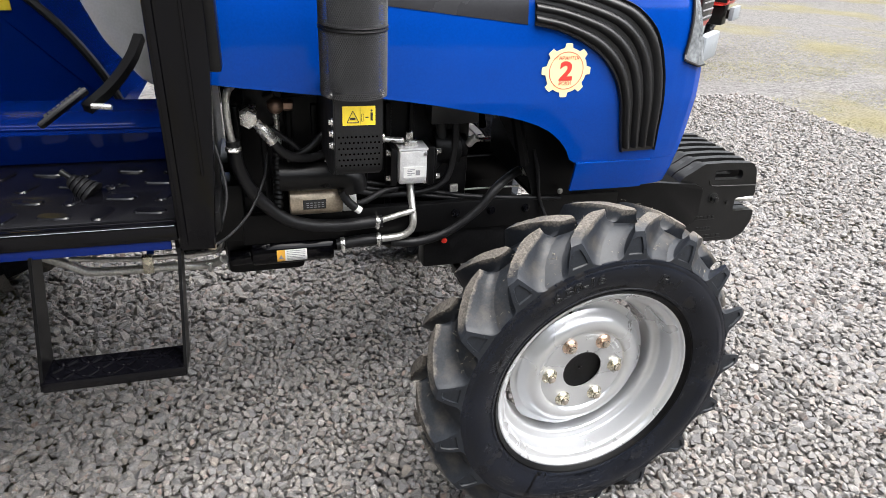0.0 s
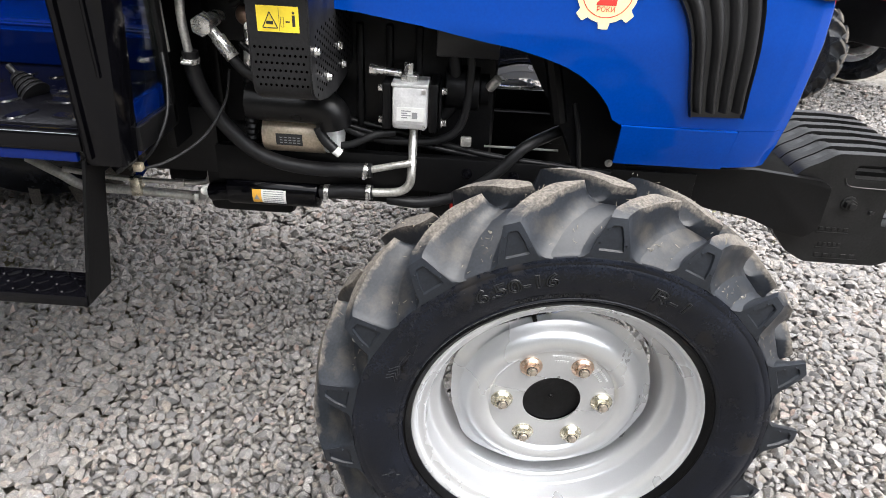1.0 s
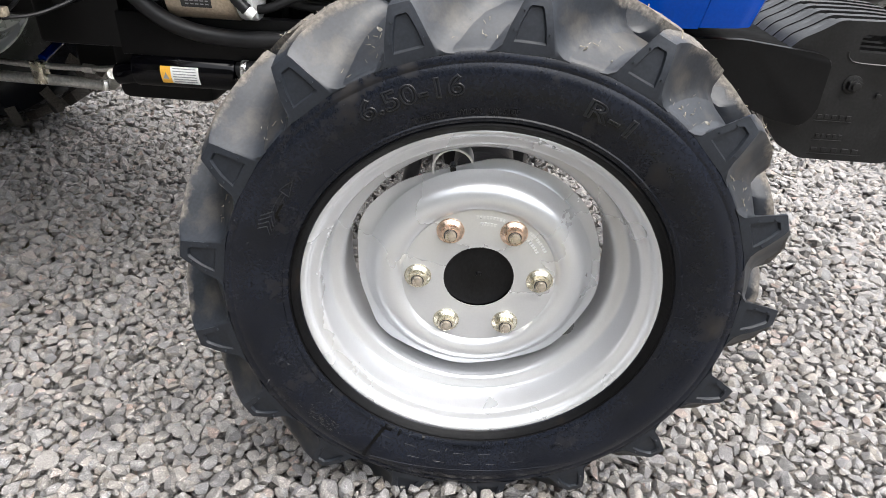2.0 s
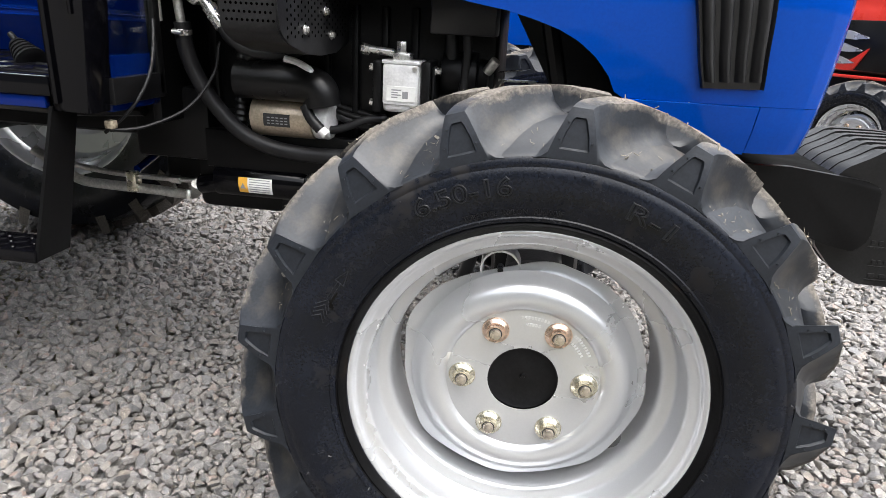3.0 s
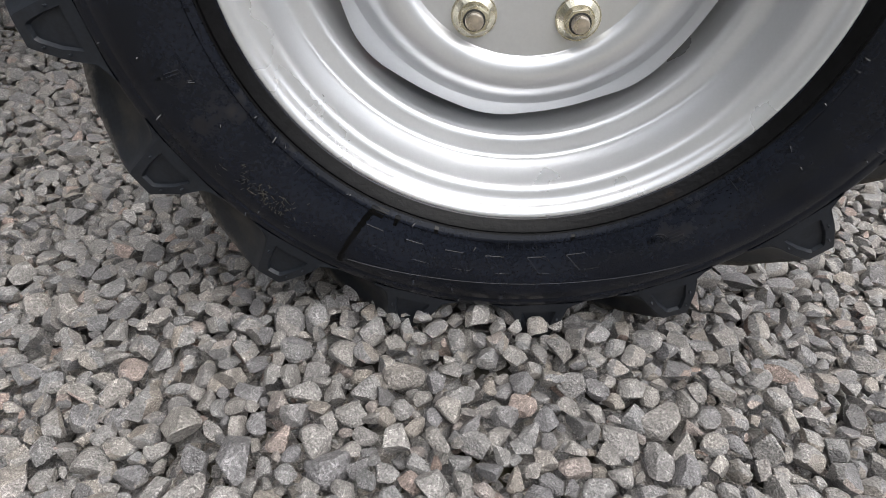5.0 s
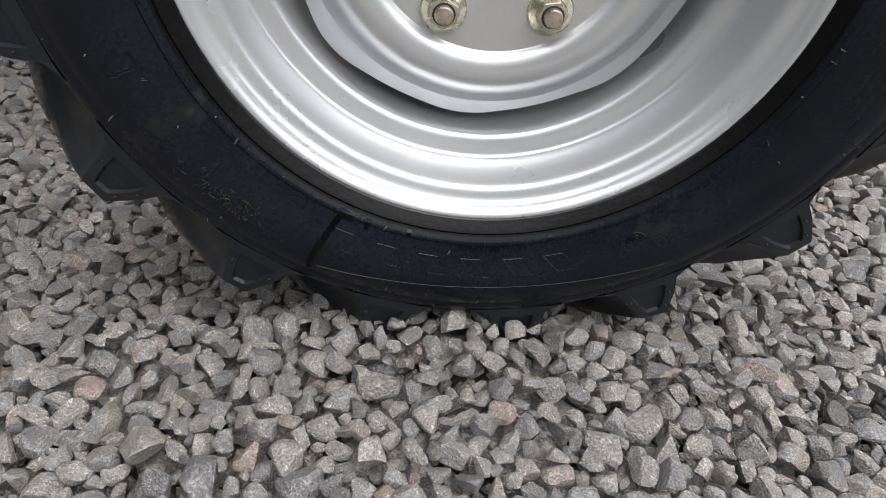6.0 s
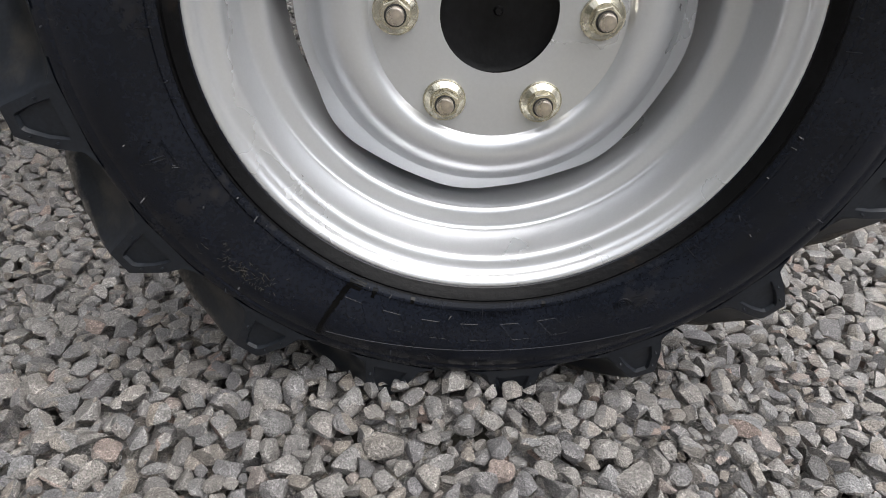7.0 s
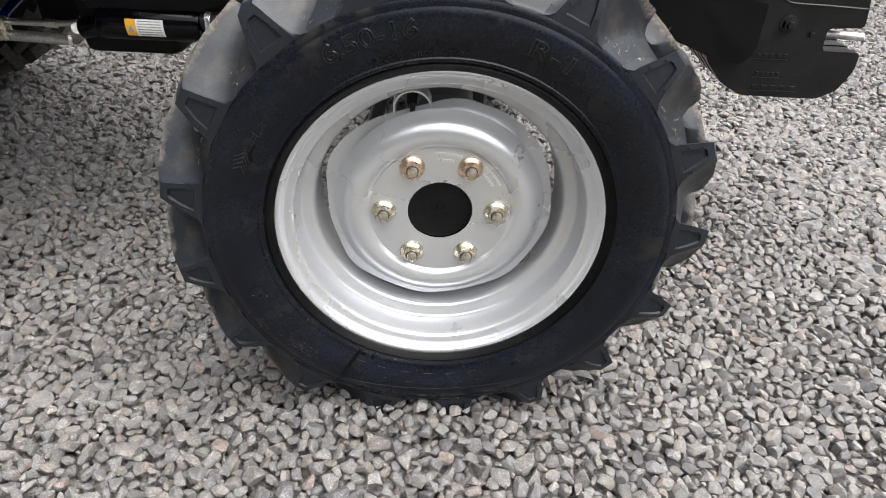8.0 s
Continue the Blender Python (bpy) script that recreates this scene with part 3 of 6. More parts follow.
for d, r0, r1, w, lean in ((-118.6, 0.2375, 0.3005, 1.5, 1.3), (-117.0, 0.2365, 0.2450, 2.6, 0.3), (-113.6, 0.2375, 0.2465, 1.1, -0.2), (-105.3, 0.2365, 0.2425, 0.9, 0.0), (-105.2, 0.2300, 0.2350, 0.9, 0.2), (-76.8, 0.2370, 0.2420, 0.9, 0.2), (-118.0, 0.2290, 0.2350, 3.4, 0.0), (154.6, 0.2600, 0.2650, 1.2, 0.8), (152.0, 0.2645, 0.2668, 4.8, 0.0)):
    rows = max(3, int((r1 - r0) / 0.0022))
    for k in range(rows):
        u = k / rows
        c, half = d - lean * math.sin(u * 2.6) + 0.12 * random.uniform(-1, 1), w / 2 * (1 - 0.45 * u) * random.uniform(0.75, 1.1)
        bent_bar(bm, c - half, c + half, r0 + (r1 - r0) * u, r0 + (r1 - r0) * (k + 1) / rows + 0.0002, 0.0005)
stuff(part("wet_streak", bm, WET, tyre, "dark wet run from the rim down the sidewall"))

# rim
RIM = [(0.2226, 0.0345), (0.2236, 0.0372), (0.2230, 0.0388), (0.2208, 0.0390), (0.2182, 0.0374), (0.2160, 0.0345), (0.2144, 0.0308), (0.2122, 0.0284), (0.2088, 0.0266), (0.2050, 0.0250), (0.2024, 0.0230), (0.2010, 0.0198), (0.2004, 0.0150), (0.1998, 0.0050), (0.1992, -0.0060), (0.1986, -0.0140),
       (0.1970, -0.0182), (0.1935, -0.0200), (0.1885, -0.0212), (0.1835, -0.0226), (0.1800, -0.0250), (0.1782, -0.0292), (0.1775, -0.0360), (0.1768, -0.0920), (0.1980, -0.0960), (0.2030, -0.1020), (0.2230, -0.1060), (0.2230, -0.1020), (0.2060, -0.0970), (0.2000, -0.0930), (0.1815, -0.0880), (0.1820, -0.0400),
       (0.1900, -0.0270), (0.2015, -0.0230), (0.2045, -0.0050), (0.2065, 0.0120), (0.2160, 0.0250), (0.2200, 0.0310)]
bm = bmesh.new()
turned(bm, [(p.x, p.y) for p in curve_points([(r, h, 0) for r, h in RIM[:23]], 3)] + RIM[23:], 144)
wheel = part("front_wheel", bm, SILVER, tractor, "silver-painted dished steel wheel rim")
wheel.matrix_local = HUB


CORNERS = [(-220, 0.167), (-202, 0.1735), (-171, 0.1620), (-140, 0.1730), (-118, 0.1650), (-97, 0.1690), (-75, 0.1635), (-50, 0.1710), (-31, 0.1650), (-10, 0.1685), (12, 0.1630), (35, 0.1670), (56, 0.1660), (82.5, 0.1640), (124, 0.1580), (140, 0.1670), (158, 0.1735), (189, 0.1620), (220, 0.1730)]


def disc_edge(a, i, r):
    """The outer edge of the pressed disc is cut to uneven sides, with a notch for the valve."""
    if i < DISC_CUT[0] or i > DISC_CUT[1]:
        return r
    spread = (-7, -3.5, 0, 3.5, 7)
    return r * sum(edge_at((math.degrees(a) + 180) % 360 - 180 + d) for d in spread) / len(spread) / 0.176


def edge_at(deg):
    """The distance of the straight-cut edge from the axle."""
    for (d0, r0), (d1, r1) in zip(CORNERS, CORNERS[1:]):
        if d0 <= deg <= d1:
            p0, p1 = Vector((r0, 0)), Vector((r1 * math.cos(radians(d1 - d0)), r1 * math.sin(radians(d1 - d0))))
            q, e = Vector((math.cos(radians(deg - d0)), math.sin(radians(deg - d0)))), p1 - p0
            return (p0.x * e.y - p0.y * e.x) / (q.x * e.y - q.y * e.x)
    return 0.176


DISC = [(0.0490, -0.0180), (0.0502, -0.0160), (0.0985, -0.0155), (0.1010, -0.0150), (0.1025, -0.0130), (0.1060, -0.0095), (0.1130, -0.0070), (0.1210, -0.0070), (0.1290, -0.0095), (0.1360, -0.0145), (0.1440, -0.0240), (0.1530, -0.0315), (0.1635, -0.0365), (0.1765, -0.0395),
        (0.1755, -0.0435), (0.1620, -0.0410), (0.1500, -0.0345), (0.1400, -0.0240), (0.1300, -0.0145), (0.1100, -0.0125), (0.1000, -0.0220), (0.0490, -0.0225)]
DISC_CUT = (33, 42)
bm = bmesh.new()
turned(bm, [(p.x, p.y) for p in curve_points([(r, h, 0) for r, h in DISC[:14]], 3)] + DISC[14:], 128, wobble=disc_edge)
part("wheel_disc", bm, SILVER, wheel, "silver pressed disc with an eight-sided edge")
nut_mesh = None
random.seed(4)
for k in range(6):
    d = 0.4 + 60 * k
    if nut_mesh is None:
        bm = bmesh.new()
        rod(bm, (0, 0.0005, 0), (0, -0.0020, 0), 0.0178, 32, bevel=0.0006)
        rod(bm, (0, -0.0019, 0), (0, -0.0058, 0), 0.0166, 32, r2=0.0122)
        rod(bm, (0, -0.0045, 0), (0, -0.0122, 0), 0.0119, 6, bevel=0.0007)
        rod(bm, (0, -0.0118, 0), (0, -0.0126, 0), 0.0086, 24)
        rod(bm, (0, -0.0110, 0), (0, -0.0172, 0), 0.0070, 24, bevel=0.0012)
        for f in bm.faces:
            m_ = f.calc_center_median()
            if m_.y < -0.0123:
                f.material_index = 2 if abs(m_.y + 0.0126) < 0.0001 else 1
        o = part("wheel_nut", bm, ZINC, wheel, "yellow zinc nut on a wheel stud", smooth=False, mats=(STUD, INK))
        nut_mesh = o.data
        red_mesh = nut_mesh.copy()
        red_mesh.materials[0] = BRONZE
    else:
        o = new("wheel_nut", red_mesh if k in (1, 2) else nut_mesh)
        o["label"] = "reddish zinc nut on a wheel stud" if k in (1, 2) else "yellow zinc nut on a wheel stud"
    o.parent = wheel
    o.matrix_local = Matrix.Translation(on_wheel(d, 0.0803, -0.0157)) @ Matrix.Rotation(random.uniform(0, 1), 4, "Y")
bm = bmesh.new()
turned(bm, [(0.0001, -0.024), (0.0025, -0.024), (0.004, -0.027), (0.044, -0.0275), (0.0484, -0.0255), (0.0484, -0.100), (0.0001, -0.100)], 48, closed=False)
part("axle_hub", bm, CAST, wheel, "black axle hub in the wheel's centre hole")
bm = bmesh.new()
turned(bm, [(0.05, -0.03), (0.100, -0.032), (0.115, -0.05), (0.115, -0.12), (0.08, -0.16), (0.05, -0.16)], 40)
part("brake_drum", bm, CAST, wheel)
# chipped and rusty flecks along the lip
bm = bmesh.new()
for k in range(60):
    d, wide = random.choice((random.uniform(0, 360), random.uniform(190, 320))), random.choice((0.0004, 0.0007, 0.0010, 0.0030))
    p = on_wheel(d, 0.2226 + random.uniform(-0.0004, 0.0006), 0.0386)
    box(bm, (-wide, -0.0003, -0.0004), (wide * random.uniform(0.5, 1.5), 0.0005, 0.0004), m=Matrix.Translation(p) @ Matrix.Rotation(radians(90 - d), 4, "Y"))
stuff(part("paint_chip", bm, material("rust_brown_chip", (0.045, 0.026, 0.015), 0.8, vary=0.4, scale=200, bump=0.0), wheel, smooth=False))
# valve guard: a bent strip of steel at the top of the rim
bm = bmesh.new()
c = on_wheel(106.0, 0.1505, -0.052)
for k in range(15):
    a = radians(-20 + 220 * k / 14)
    for rr, yy in ((0.0262, -0.016), (0.0262, 0.020), (0.0236, 0.020), (0.0236, -0.016)):
        bm.verts.new(c + Vector((rr * math.cos(a), yy, rr * math.sin(a))))
bm.verts.ensure_lookup_table()
for k in range(14):
    for q in range(4):
        bm.faces.new([bm.verts[i] for i in (4 * k + q, 4 * k + (q + 1) % 4, 4 * k + 4 + (q + 1) % 4, 4 * k + 4 + q)])
part("valve_guard", bm, SILVER, wheel)
bm = bmesh.new()
rod(bm, c + Vector((0, 0.004, -0.003)), c + Vector((0, -0.012, -0.001)), 0.0045, 12)
rod(bm, c + Vector((0, -0.010, -0.001)), c + Vector((0, -0.020, 0.0)), 0.0038, 12)
part("valve_stem", bm, PLASTIC, wheel)
# pressed marks near two studs
bm = bmesh.new()
for d0, r, n in ((83, 0.0905, 9), (84, 0.081, 5), (38, 0.0935, 9), (37, 0.084, 6)):
    for k in range(n):
        d = d0 + (n / 2 - k) * (0.0042 / r) * 57.3
        p = on_wheel(d, r, -0.0153)
        box(bm, (-0.0013, -0.0004, -0.002), (0.0013, 0.001, 0.002), m=Matrix.Translation(p) @ Matrix.Rotation(radians(90 - d), 4, "Y"))
stuff(part("stamped_mark", bm, material("stamped_bright_paint", (0.66, 0.67, 0.68), 0.3, metal=0.4, vary=0.1, bump=0.0), wheel, smooth=False))

# the wheel on the far side is turned round
FAR = pose(0.0, 1.36, 0.380, 0, 0, 181.2)
copy_thing(tyre, FAR)
copy_thing(wheel, FAR)

# front axle and chassis
bm = bmesh.new()
rod(bm, (0, 0.09, 0.378), (0, 0.22, 0.375), 0.085, 28, r2=0.065, bevel=0.006)
rod(bm, (0, 0.20, 0.375), (0, 1.16, 0.375), 0.055, 24)
box(bm, (-0.09, 0.52, 0.30), (0.09, 0.84, 0.46), 0.03)
rod(bm, (0, 0.19, 0.25), (0, 0.19, 0.47), 0.045, 20, bevel=0.006)
rod(bm, (0, 1.17, 0.25), (0, 1.17, 0.47), 0.045, 20, bevel=0.006)
part("front_axle", bm, CAST, tractor, "black cast front axle")
bm = bmesh.new()
tube(bm, [(-0.13, 0.20, 0.36), (-0.13, 1.15, 0.36)], 0.014)
rod(bm, (-0.13, 0.16, 0.36), (-0.13, 0.24, 0.36), 0.024, 14)
part("track_rod", bm, BLACK, tractor)


def plate_holes(bm, outline, holes, y0, y1):
    """An upright plate with holes through it."""
    loops0, loops1 = [], []
    for y, loops in ((y0, loops0), (y1, loops1)):
        edges = []
        for ring in (outline, *holes):
            vs = [bm.verts.new((x, y, z)) for x, z in ring]
            loops.append(vs)
            edges += [bm.edges.new((vs[i], vs[(i + 1) % len(vs)])) for i in range(len(vs))]
        bmesh.ops.triangle_fill(bm, edges=edges, use_beauty=True, use_dissolve=False)
    for a, b in zip(loops0, loops1):
        for i in range(len(a)):
            k = (i + 1) % len(a)
            bm.faces.new((a[i], b[i], b[k], a[k]))
    return bm


def rounded(points, r=0.01, n=4):
    """Rounds the corners of an outline."""
    out, m = [], len(points)
    for i in range(m):
        p, a, b = Vector(points[i]), Vector(points[i - 1]), Vector(points[(i + 1) % m])
        q = min(r, (a - p).length * 0.45, (b - p).length * 0.45)
        s, e = p + (a - p).normalized() * q, p + (b - p).normalized() * q
        for k in range(n + 1):
            t = k / n
            v = s * (1 - t) ** 2 + p * 2 * t * (1 - t) + e * t * t
            out.append((v.x, v.y))
    return out


# bonnet: a plan line along one side, round the nose and back, and a section that leans in towards the crown
MID_Y = 0.68
ARCH = [(-0.735, 0.926), (-0.660, 0.916), (-0.506, 0.899), (-0.376, 0.889), (-0.260, 0.872), (-0.150, 0.851), (-0.087, 0.841), (-0.040, 0.829), (0.000, 0.816), (0.035, 0.799), (0.068, 0.773), (0.092, 0.744), (0.106, 0.714), (0.114, 0.680), (0.119, 0.632)]
NOSE = [(0.200, 0.395), (0.300, 0.3955), (0.350, 0.398), (0.390, 0.404), (0.424, 0.413), (0.450, 0.430), (0.465, 0.457), (0.471, 0.502), (0.474, 0.550), (0.476, 0.61), (0.477, 0.68)]
SECTION = [(0.034, 0.0), (0.034, 0.60), (0.031, 0.632), (0.021, 0.672), (0.0145, 0.712), (0.0085, 0.76), (0.003, 0.83), (0.000, 0.875), (0.0006, 0.88), (0.0022, 0.95), (0.0048, 1.00), (0.0090, 1.05), (0.0145, 1.085), (0.022, 1.115), (0.045, 1.165), (0.085, 1.20), (0.150, 1.225), (0.285, 1.235)]


def arch_z(x):
    for (x0, z0), (x1, z1) in zip(ARCH, ARCH[1:]):
        if x0 <= x <= x1:
            return z0 + (z1 - z0) * (x - x0) / (x1 - x0)
    return 0.632 if x > 0 else ARCH[0][1]


def inset(z):
    for (a0, z0), (a1, z1) in zip(SECTION, SECTION[1:]):
        if z0 <= z <= z1:
            return a0 + (a1 - a0) * (z - z0) / (z1 - z0)
    return 0.285


def skin(x, y, z, lift=0.0):
    """A point of the bonnet's skin at a place of the plan line; lift: metres proud of it."""
    k = (inset(z) - lift) / 0.285
    cx, cy = min(x, 0.22), MID_Y
    lean = 0.18 * max(0.0, z - 0.93) * min(1.0, max(0.0, (x - 0.28) / 0.16))
    return Vector((x + (cx - x) * k - lean, y + (cy - y) * k, z))


def plan_line(x0, x1, n):
    pts = [Vector((-0.735, 0.395)), *(Vector(q) for q in NOSE)]
    line = []
    for a, b in zip(pts, pts[1:]):
        for k in range(24):
            line.append(a.lerp(b, k / 24))
    line.append(pts[-1])
    keep = [p for p in line if x0 <= p.x <= x1]
    step = max(1, len(keep) // n)
    return keep[::step] + ([keep[-1]] if (len(keep) - 1) % step else [])


def shell(bm, line, low, high, rows, lift=0.0, mirror=True):
    """A sheet over the bonnet's skin between two heights that follow the plan line."""
    for flip in ((1, -1) if mirror else (1,)):
        grid = []
        for p in line:
            z0, z1 = low(p.x), high(p.x)
            col = []
            for k in range(rows + 1):
                v = skin(p.x, p.y, z0 + (z1 - z0) * k / rows, lift)
                if flip < 0:
                    v.y = 2 * MID_Y - v.y
                col.append(bm.verts.new(v))
            grid.append(col)
        for a, b in zip(grid, grid[1:]):
            for k in range(rows):
                bm.faces.new((a[k], b[k], b[k + 1], a[k + 1]))
    bmesh.ops.remove_doubles(bm, verts=bm.verts, dist=0.0004)
    return bm


def solid(ob, thick, offset=-1):
    md = ob.modifiers.new("thickness", "SOLIDIFY")
    md.thickness, md.offset, md.use_even_offset = thick, offset, True
    bpy.context.view_layer.update()
    me = bpy.data.meshes.new_from_object(ob.evaluated_get(bpy.context.evaluated_depsgraph_get()))
    ob.modifiers.clear()
    ob.data = me
    me.set_sharp_from_angle(angle=radians(38))
    return ob


line = [Vector((-0.735 + 0.0125 * k, 0.395)) for k in range(68)]
line = [p for p in line if p.x < 0.117] + [Vector((0.1175, 0.395)), Vector((0.119, 0.395))] + [p for p in plan_line(0.121, 0.6, 70)]
bm = shell(bmesh.new(), line, lambda x: max(arch_z(x), 0.7125) if x > 0 else arch_z(x), lambda x: 1.2349, 40)
bonnet = solid(part("bonnet", bm, BLUE, tractor, "glossy blue bonnet with a wheel arch cut into its side"), 0.006)
for name, a, b in (("bonnet_skirt", 0.1135, 0.3445), ("bonnet_skirt", 0.3475, 0.6)):
    l2 = plan_line(a, b, 30)
    for far in (False, True):
        bm = shell(bmesh.new(), l2, lambda x: 0.632, lambda x: 0.7118, 6, mirror=False)
        if far:
            for v in bm.verts:
                v.co.y = 2 * MID_Y - v.co.y
        solid(part(name, bm, BLUE, tractor, "blue lower skirt panel of the bonnet"), 0.006, 1 if far else -1)

# black air grille with long bent ribs
INNER = [(-0.032, 1.043), (0.020, 1.033), (0.060, 1.019), (0.095, 1.003), (0.128, 0.983), (0.155, 0.960), (0.177, 0.933), (0.194, 0.904), (0.206, 0.870), (0.217, 0.825), (0.228, 0.777), (0.240, 0.737)]
OUTER = [(-0.036, 1.146), (0.050, 1.134), (0.130, 1.117), (0.206, 1.094), (0.244, 1.072), (0.272, 1.046), (0.290, 1.018), (0.304, 0.984), (0.318, 0.925), (0.327, 0.850), (0.332, 0.790), (0.338, 0.740)]



def grille_sheet(bm, s0, s1, lift, rows=1, cross=None, cut=0):
    inn, out = curve_points([(x, z, 0) for x, z in INNER], 4), curve_points([(x, z, 0) for x, z in OUTER], 4)
    grid = []
    pairs = list(zip(inn, out))
    for a, b in pairs[:len(pairs) - cut]:
        col = []
        for k in range(rows + 1):
            t = k / rows
            p = a.lerp(b, s0 + (s1 - s0) * t)
            y = 0.395 if p.x < 0.2 else 0.395 + 0.0005 * (p.x - 0.2) / 0.1
            col.append(bm.verts.new(skin(p.x, y, p.y, lift + (cross(t) if cross else 0))))
        grid.append(col)
    for a, b in zip(grid, grid[1:]):
        for k in range(rows):
            bm.faces.new((a[k], b[k], b[k + 1], a[k + 1]))
    return bm


GRILLE = material("black_grille_plastic", (0.010, 0.010, 0.011), 0.40, vary=0.2, scale=14, bump=0.04)
grille = solid(part("side_grille", grille_sheet(bmesh.new(), 0.0, 1.0, 0.0030, 6), GRILLE, tractor, "black plastic side grille with long bent ribs"), 0.002)
for k in range(4):
    s = 0.07 + 0.235 * k
    part("grille_rib", grille_sheet(bmesh.new(), s, s + 0.17, 0.0032, 8, lambda t: 0.012 * math.sin(math.pi * t) ** 0.7, 1), GRILLE, grille)
for s in (0.0, 0.965):
    part("grille_rim", grille_sheet(bmesh.new(), s, s + 0.035, 0.0032, 4, lambda t: 0.007 * math.sin(math.pi * t)), GRILLE, grille)
STRIPE = material("dark_stripe_decal", (0.018, 0.018, 0.021), 0.25, vary=0.1, scale=10, bump=0.0)
bm = bmesh.new()
shell(bm, [Vector((-0.70 + 0.0167 * k, 0.395)) for k in range(40)], lambda x: 1.0800 - 0.108 * (x + 0.375), lambda x: 1.160 - 0.03 * (x + 0.375), 6, 0.0012, mirror=False)
part("side_stripe", bm, STRIPE, bonnet, "dark stripe decal along the bonnet")

# headlight and the small lamps under it
def lens_low(x):
    return 0.950 + 0.35 * max(0.0, 0.42 - x)


def lens_high(x):
    return min(1.17, 0.975 + 3.0 * (x - 0.372))


bm = bmesh.new()
l2 = plan_line(0.372, 0.6, 60)
shell(bm, l2, lens_low, lens_high, 8, 0.004, mirror=False)
part("headlight", bm, LENS, tractor, "clear ribbed headlight lens with a dark rim")
bm = bmesh.new()
for fl in (1,):
    for low in (True, False):
        pts = [skin(p.x, p.y, lens_low(p.x) if low else lens_high(p.x), 0.005) for p in l2]
        if fl < 0:
            for q in pts:
                q.y = 2 * MID_Y - q.y
        tube(bm, pts, 0.0035, 8, 1)
part("headlight_rim", bm, GRILLE, tractor)
for z in (0.875, 0.842):
    bm = bmesh.new()
    rod(bm, (0.460, 0.535, z), (0.486, 0.528, z - 0.004), 0.016, 20, bevel=0.004)
    part("front_lamp", bm, LENS, tractor, "small round chrome lamp in the nose")
bm = bmesh.new()
box(bm, (0.470, 0.52, 0.735), (0.480, 0.84, 0.925), 0.004)
part("nose_grille", bm, GRILLE, tractor)

# warranty badge: a cream gear with red print
bm = bmesh.new()
ring = []
for k in range(96):
    a = math.tau * k / 96
    r = 0.0615 if (k % 12) in (0, 1, 2, 10, 11) else 0.0515
    ring.append((0.055 + r * math.cos(a), 0.945 + r * math.sin(a)))
plate(bm, ring, 0.3942, 0.3954)
badge = part("warranty_badge", bm, CREAM, bonnet, "cream gear-shaped warranty sticker with a red 2", smooth=False)
bm = bmesh.new()
for k in range(64):
    a0, a1 = math.tau * k / 64, math.tau * (k + 1) / 64
    bm.faces.new([bm.verts.new((0.055 + r * math.cos(a), 0.3938, 0.945 + r * math.sin(a))) for a, r in ((a0, 0.0415), (a1, 0.0415), (a1, 0.0432), (a0, 0.0432))])
part("badge_ring", bm, RED_INK, badge, smooth=False)
t2 = upright(letters("2", 0.058, 0.0002, bold=0.0022), 0.055, 0.3936, 0.942, 1.15)
part("badge_number", t2, RED_INK, badge, smooth=False)
part("badge_word", upright(letters("ГАРАНТІЯ", 0.0115, 0.0002), 0.055, 0.3936, 0.9735), RED_INK, badge, smooth=False)
part("badge_word", upright(letters("РОКИ", 0.0115, 0.0002), 0.055, 0.3936, 0.9155), RED_INK, badge, smooth=False)

# exhaust with its mesh guard and heat shield
EX, EY = -0.468, 0.272
bm = bmesh.new()
for turn in (1, -1):
    for k in range(92):
        a0 = math.tau * k / 92
        pts = [(EX + 0.0625 * math.cos(a0 + turn * 0.06 * q), EY + 0.0625 * math.sin(a0 + turn * 0.06 * q), 0.945 + 0.0066 * q) for q in range(50)]
        rings = []
        for q, p in enumerate(pts):
            rad = Vector((p[0] - EX, p[1] - EY, 0)).normalized()
            tan = Vector((-rad.y, rad.x, 0))
            c = Vector(p) + rad * (0.0004 if turn > 0 else -0.0004)
            rings.append([bm.verts.new(c + w) for w in (tan * 0.0008, rad * 0.0006, tan * -0.0008, rad * -0.0006)])
        for a, b in zip(rings, rings[1:]):
            for q in range(4):
                bm.faces.new((a[q], a[(q + 1) % 4], b[(q + 1) % 4], b[q]))
GUARD = material("black_coated_mesh", (0.035, 0.035, 0.037), 0.35, vary=0.2, scale=20, bump=0.0)
guard = stuff(part("exhaust_guard", bm, GUARD, tractor, "black expanded-metal guard round the exhaust", smooth=False))
bm = bmesh.new()
for z in (1.066, 1.072):
    tube(bm, [(EX + 0.0632 * math.cos(t), EY + 0.0632 * math.sin(t), z) for t in (math.tau * k / 40 for k in range(41))], 0.0022, 6, 1)
stuff(part("guard_band", bm, BLACK, guard))
bm = bmesh.new()
rod(bm, (EX, EY, 0.956), (EX, EY, 1.32), 0.047, 32)
rod(bm, (EX, EY, 1.055), (EX, EY, 1.075), 0.0535, 32, bevel=0.006)
part("silencer", bm, material("dark_exhaust_steel", (0.045, 0.045, 0.047), 0.5, metal=0.4, vary=0.2, scale=20, bump=0.1), tractor, "dark exhaust silencer behind mesh")
bm = bmesh.new()
prof = [(0.235, 0.951), (0.235, 0.838), (0.236, 0.812), (0.239, 0.800), (0.250, 0.790), (0.28, 0.778), (0.34, 0.764), (0.42, 0.756), (0.50, 0.758), (0.58, 0.772), (0.60, 0.800), (0.60, 0.951)]
x0, x1 = -0.513, -0.419
a = [bm.verts.new((x0, y, z)) for y, z in prof]
b = [bm.verts.new((x1, y, z)) for y, z in prof]
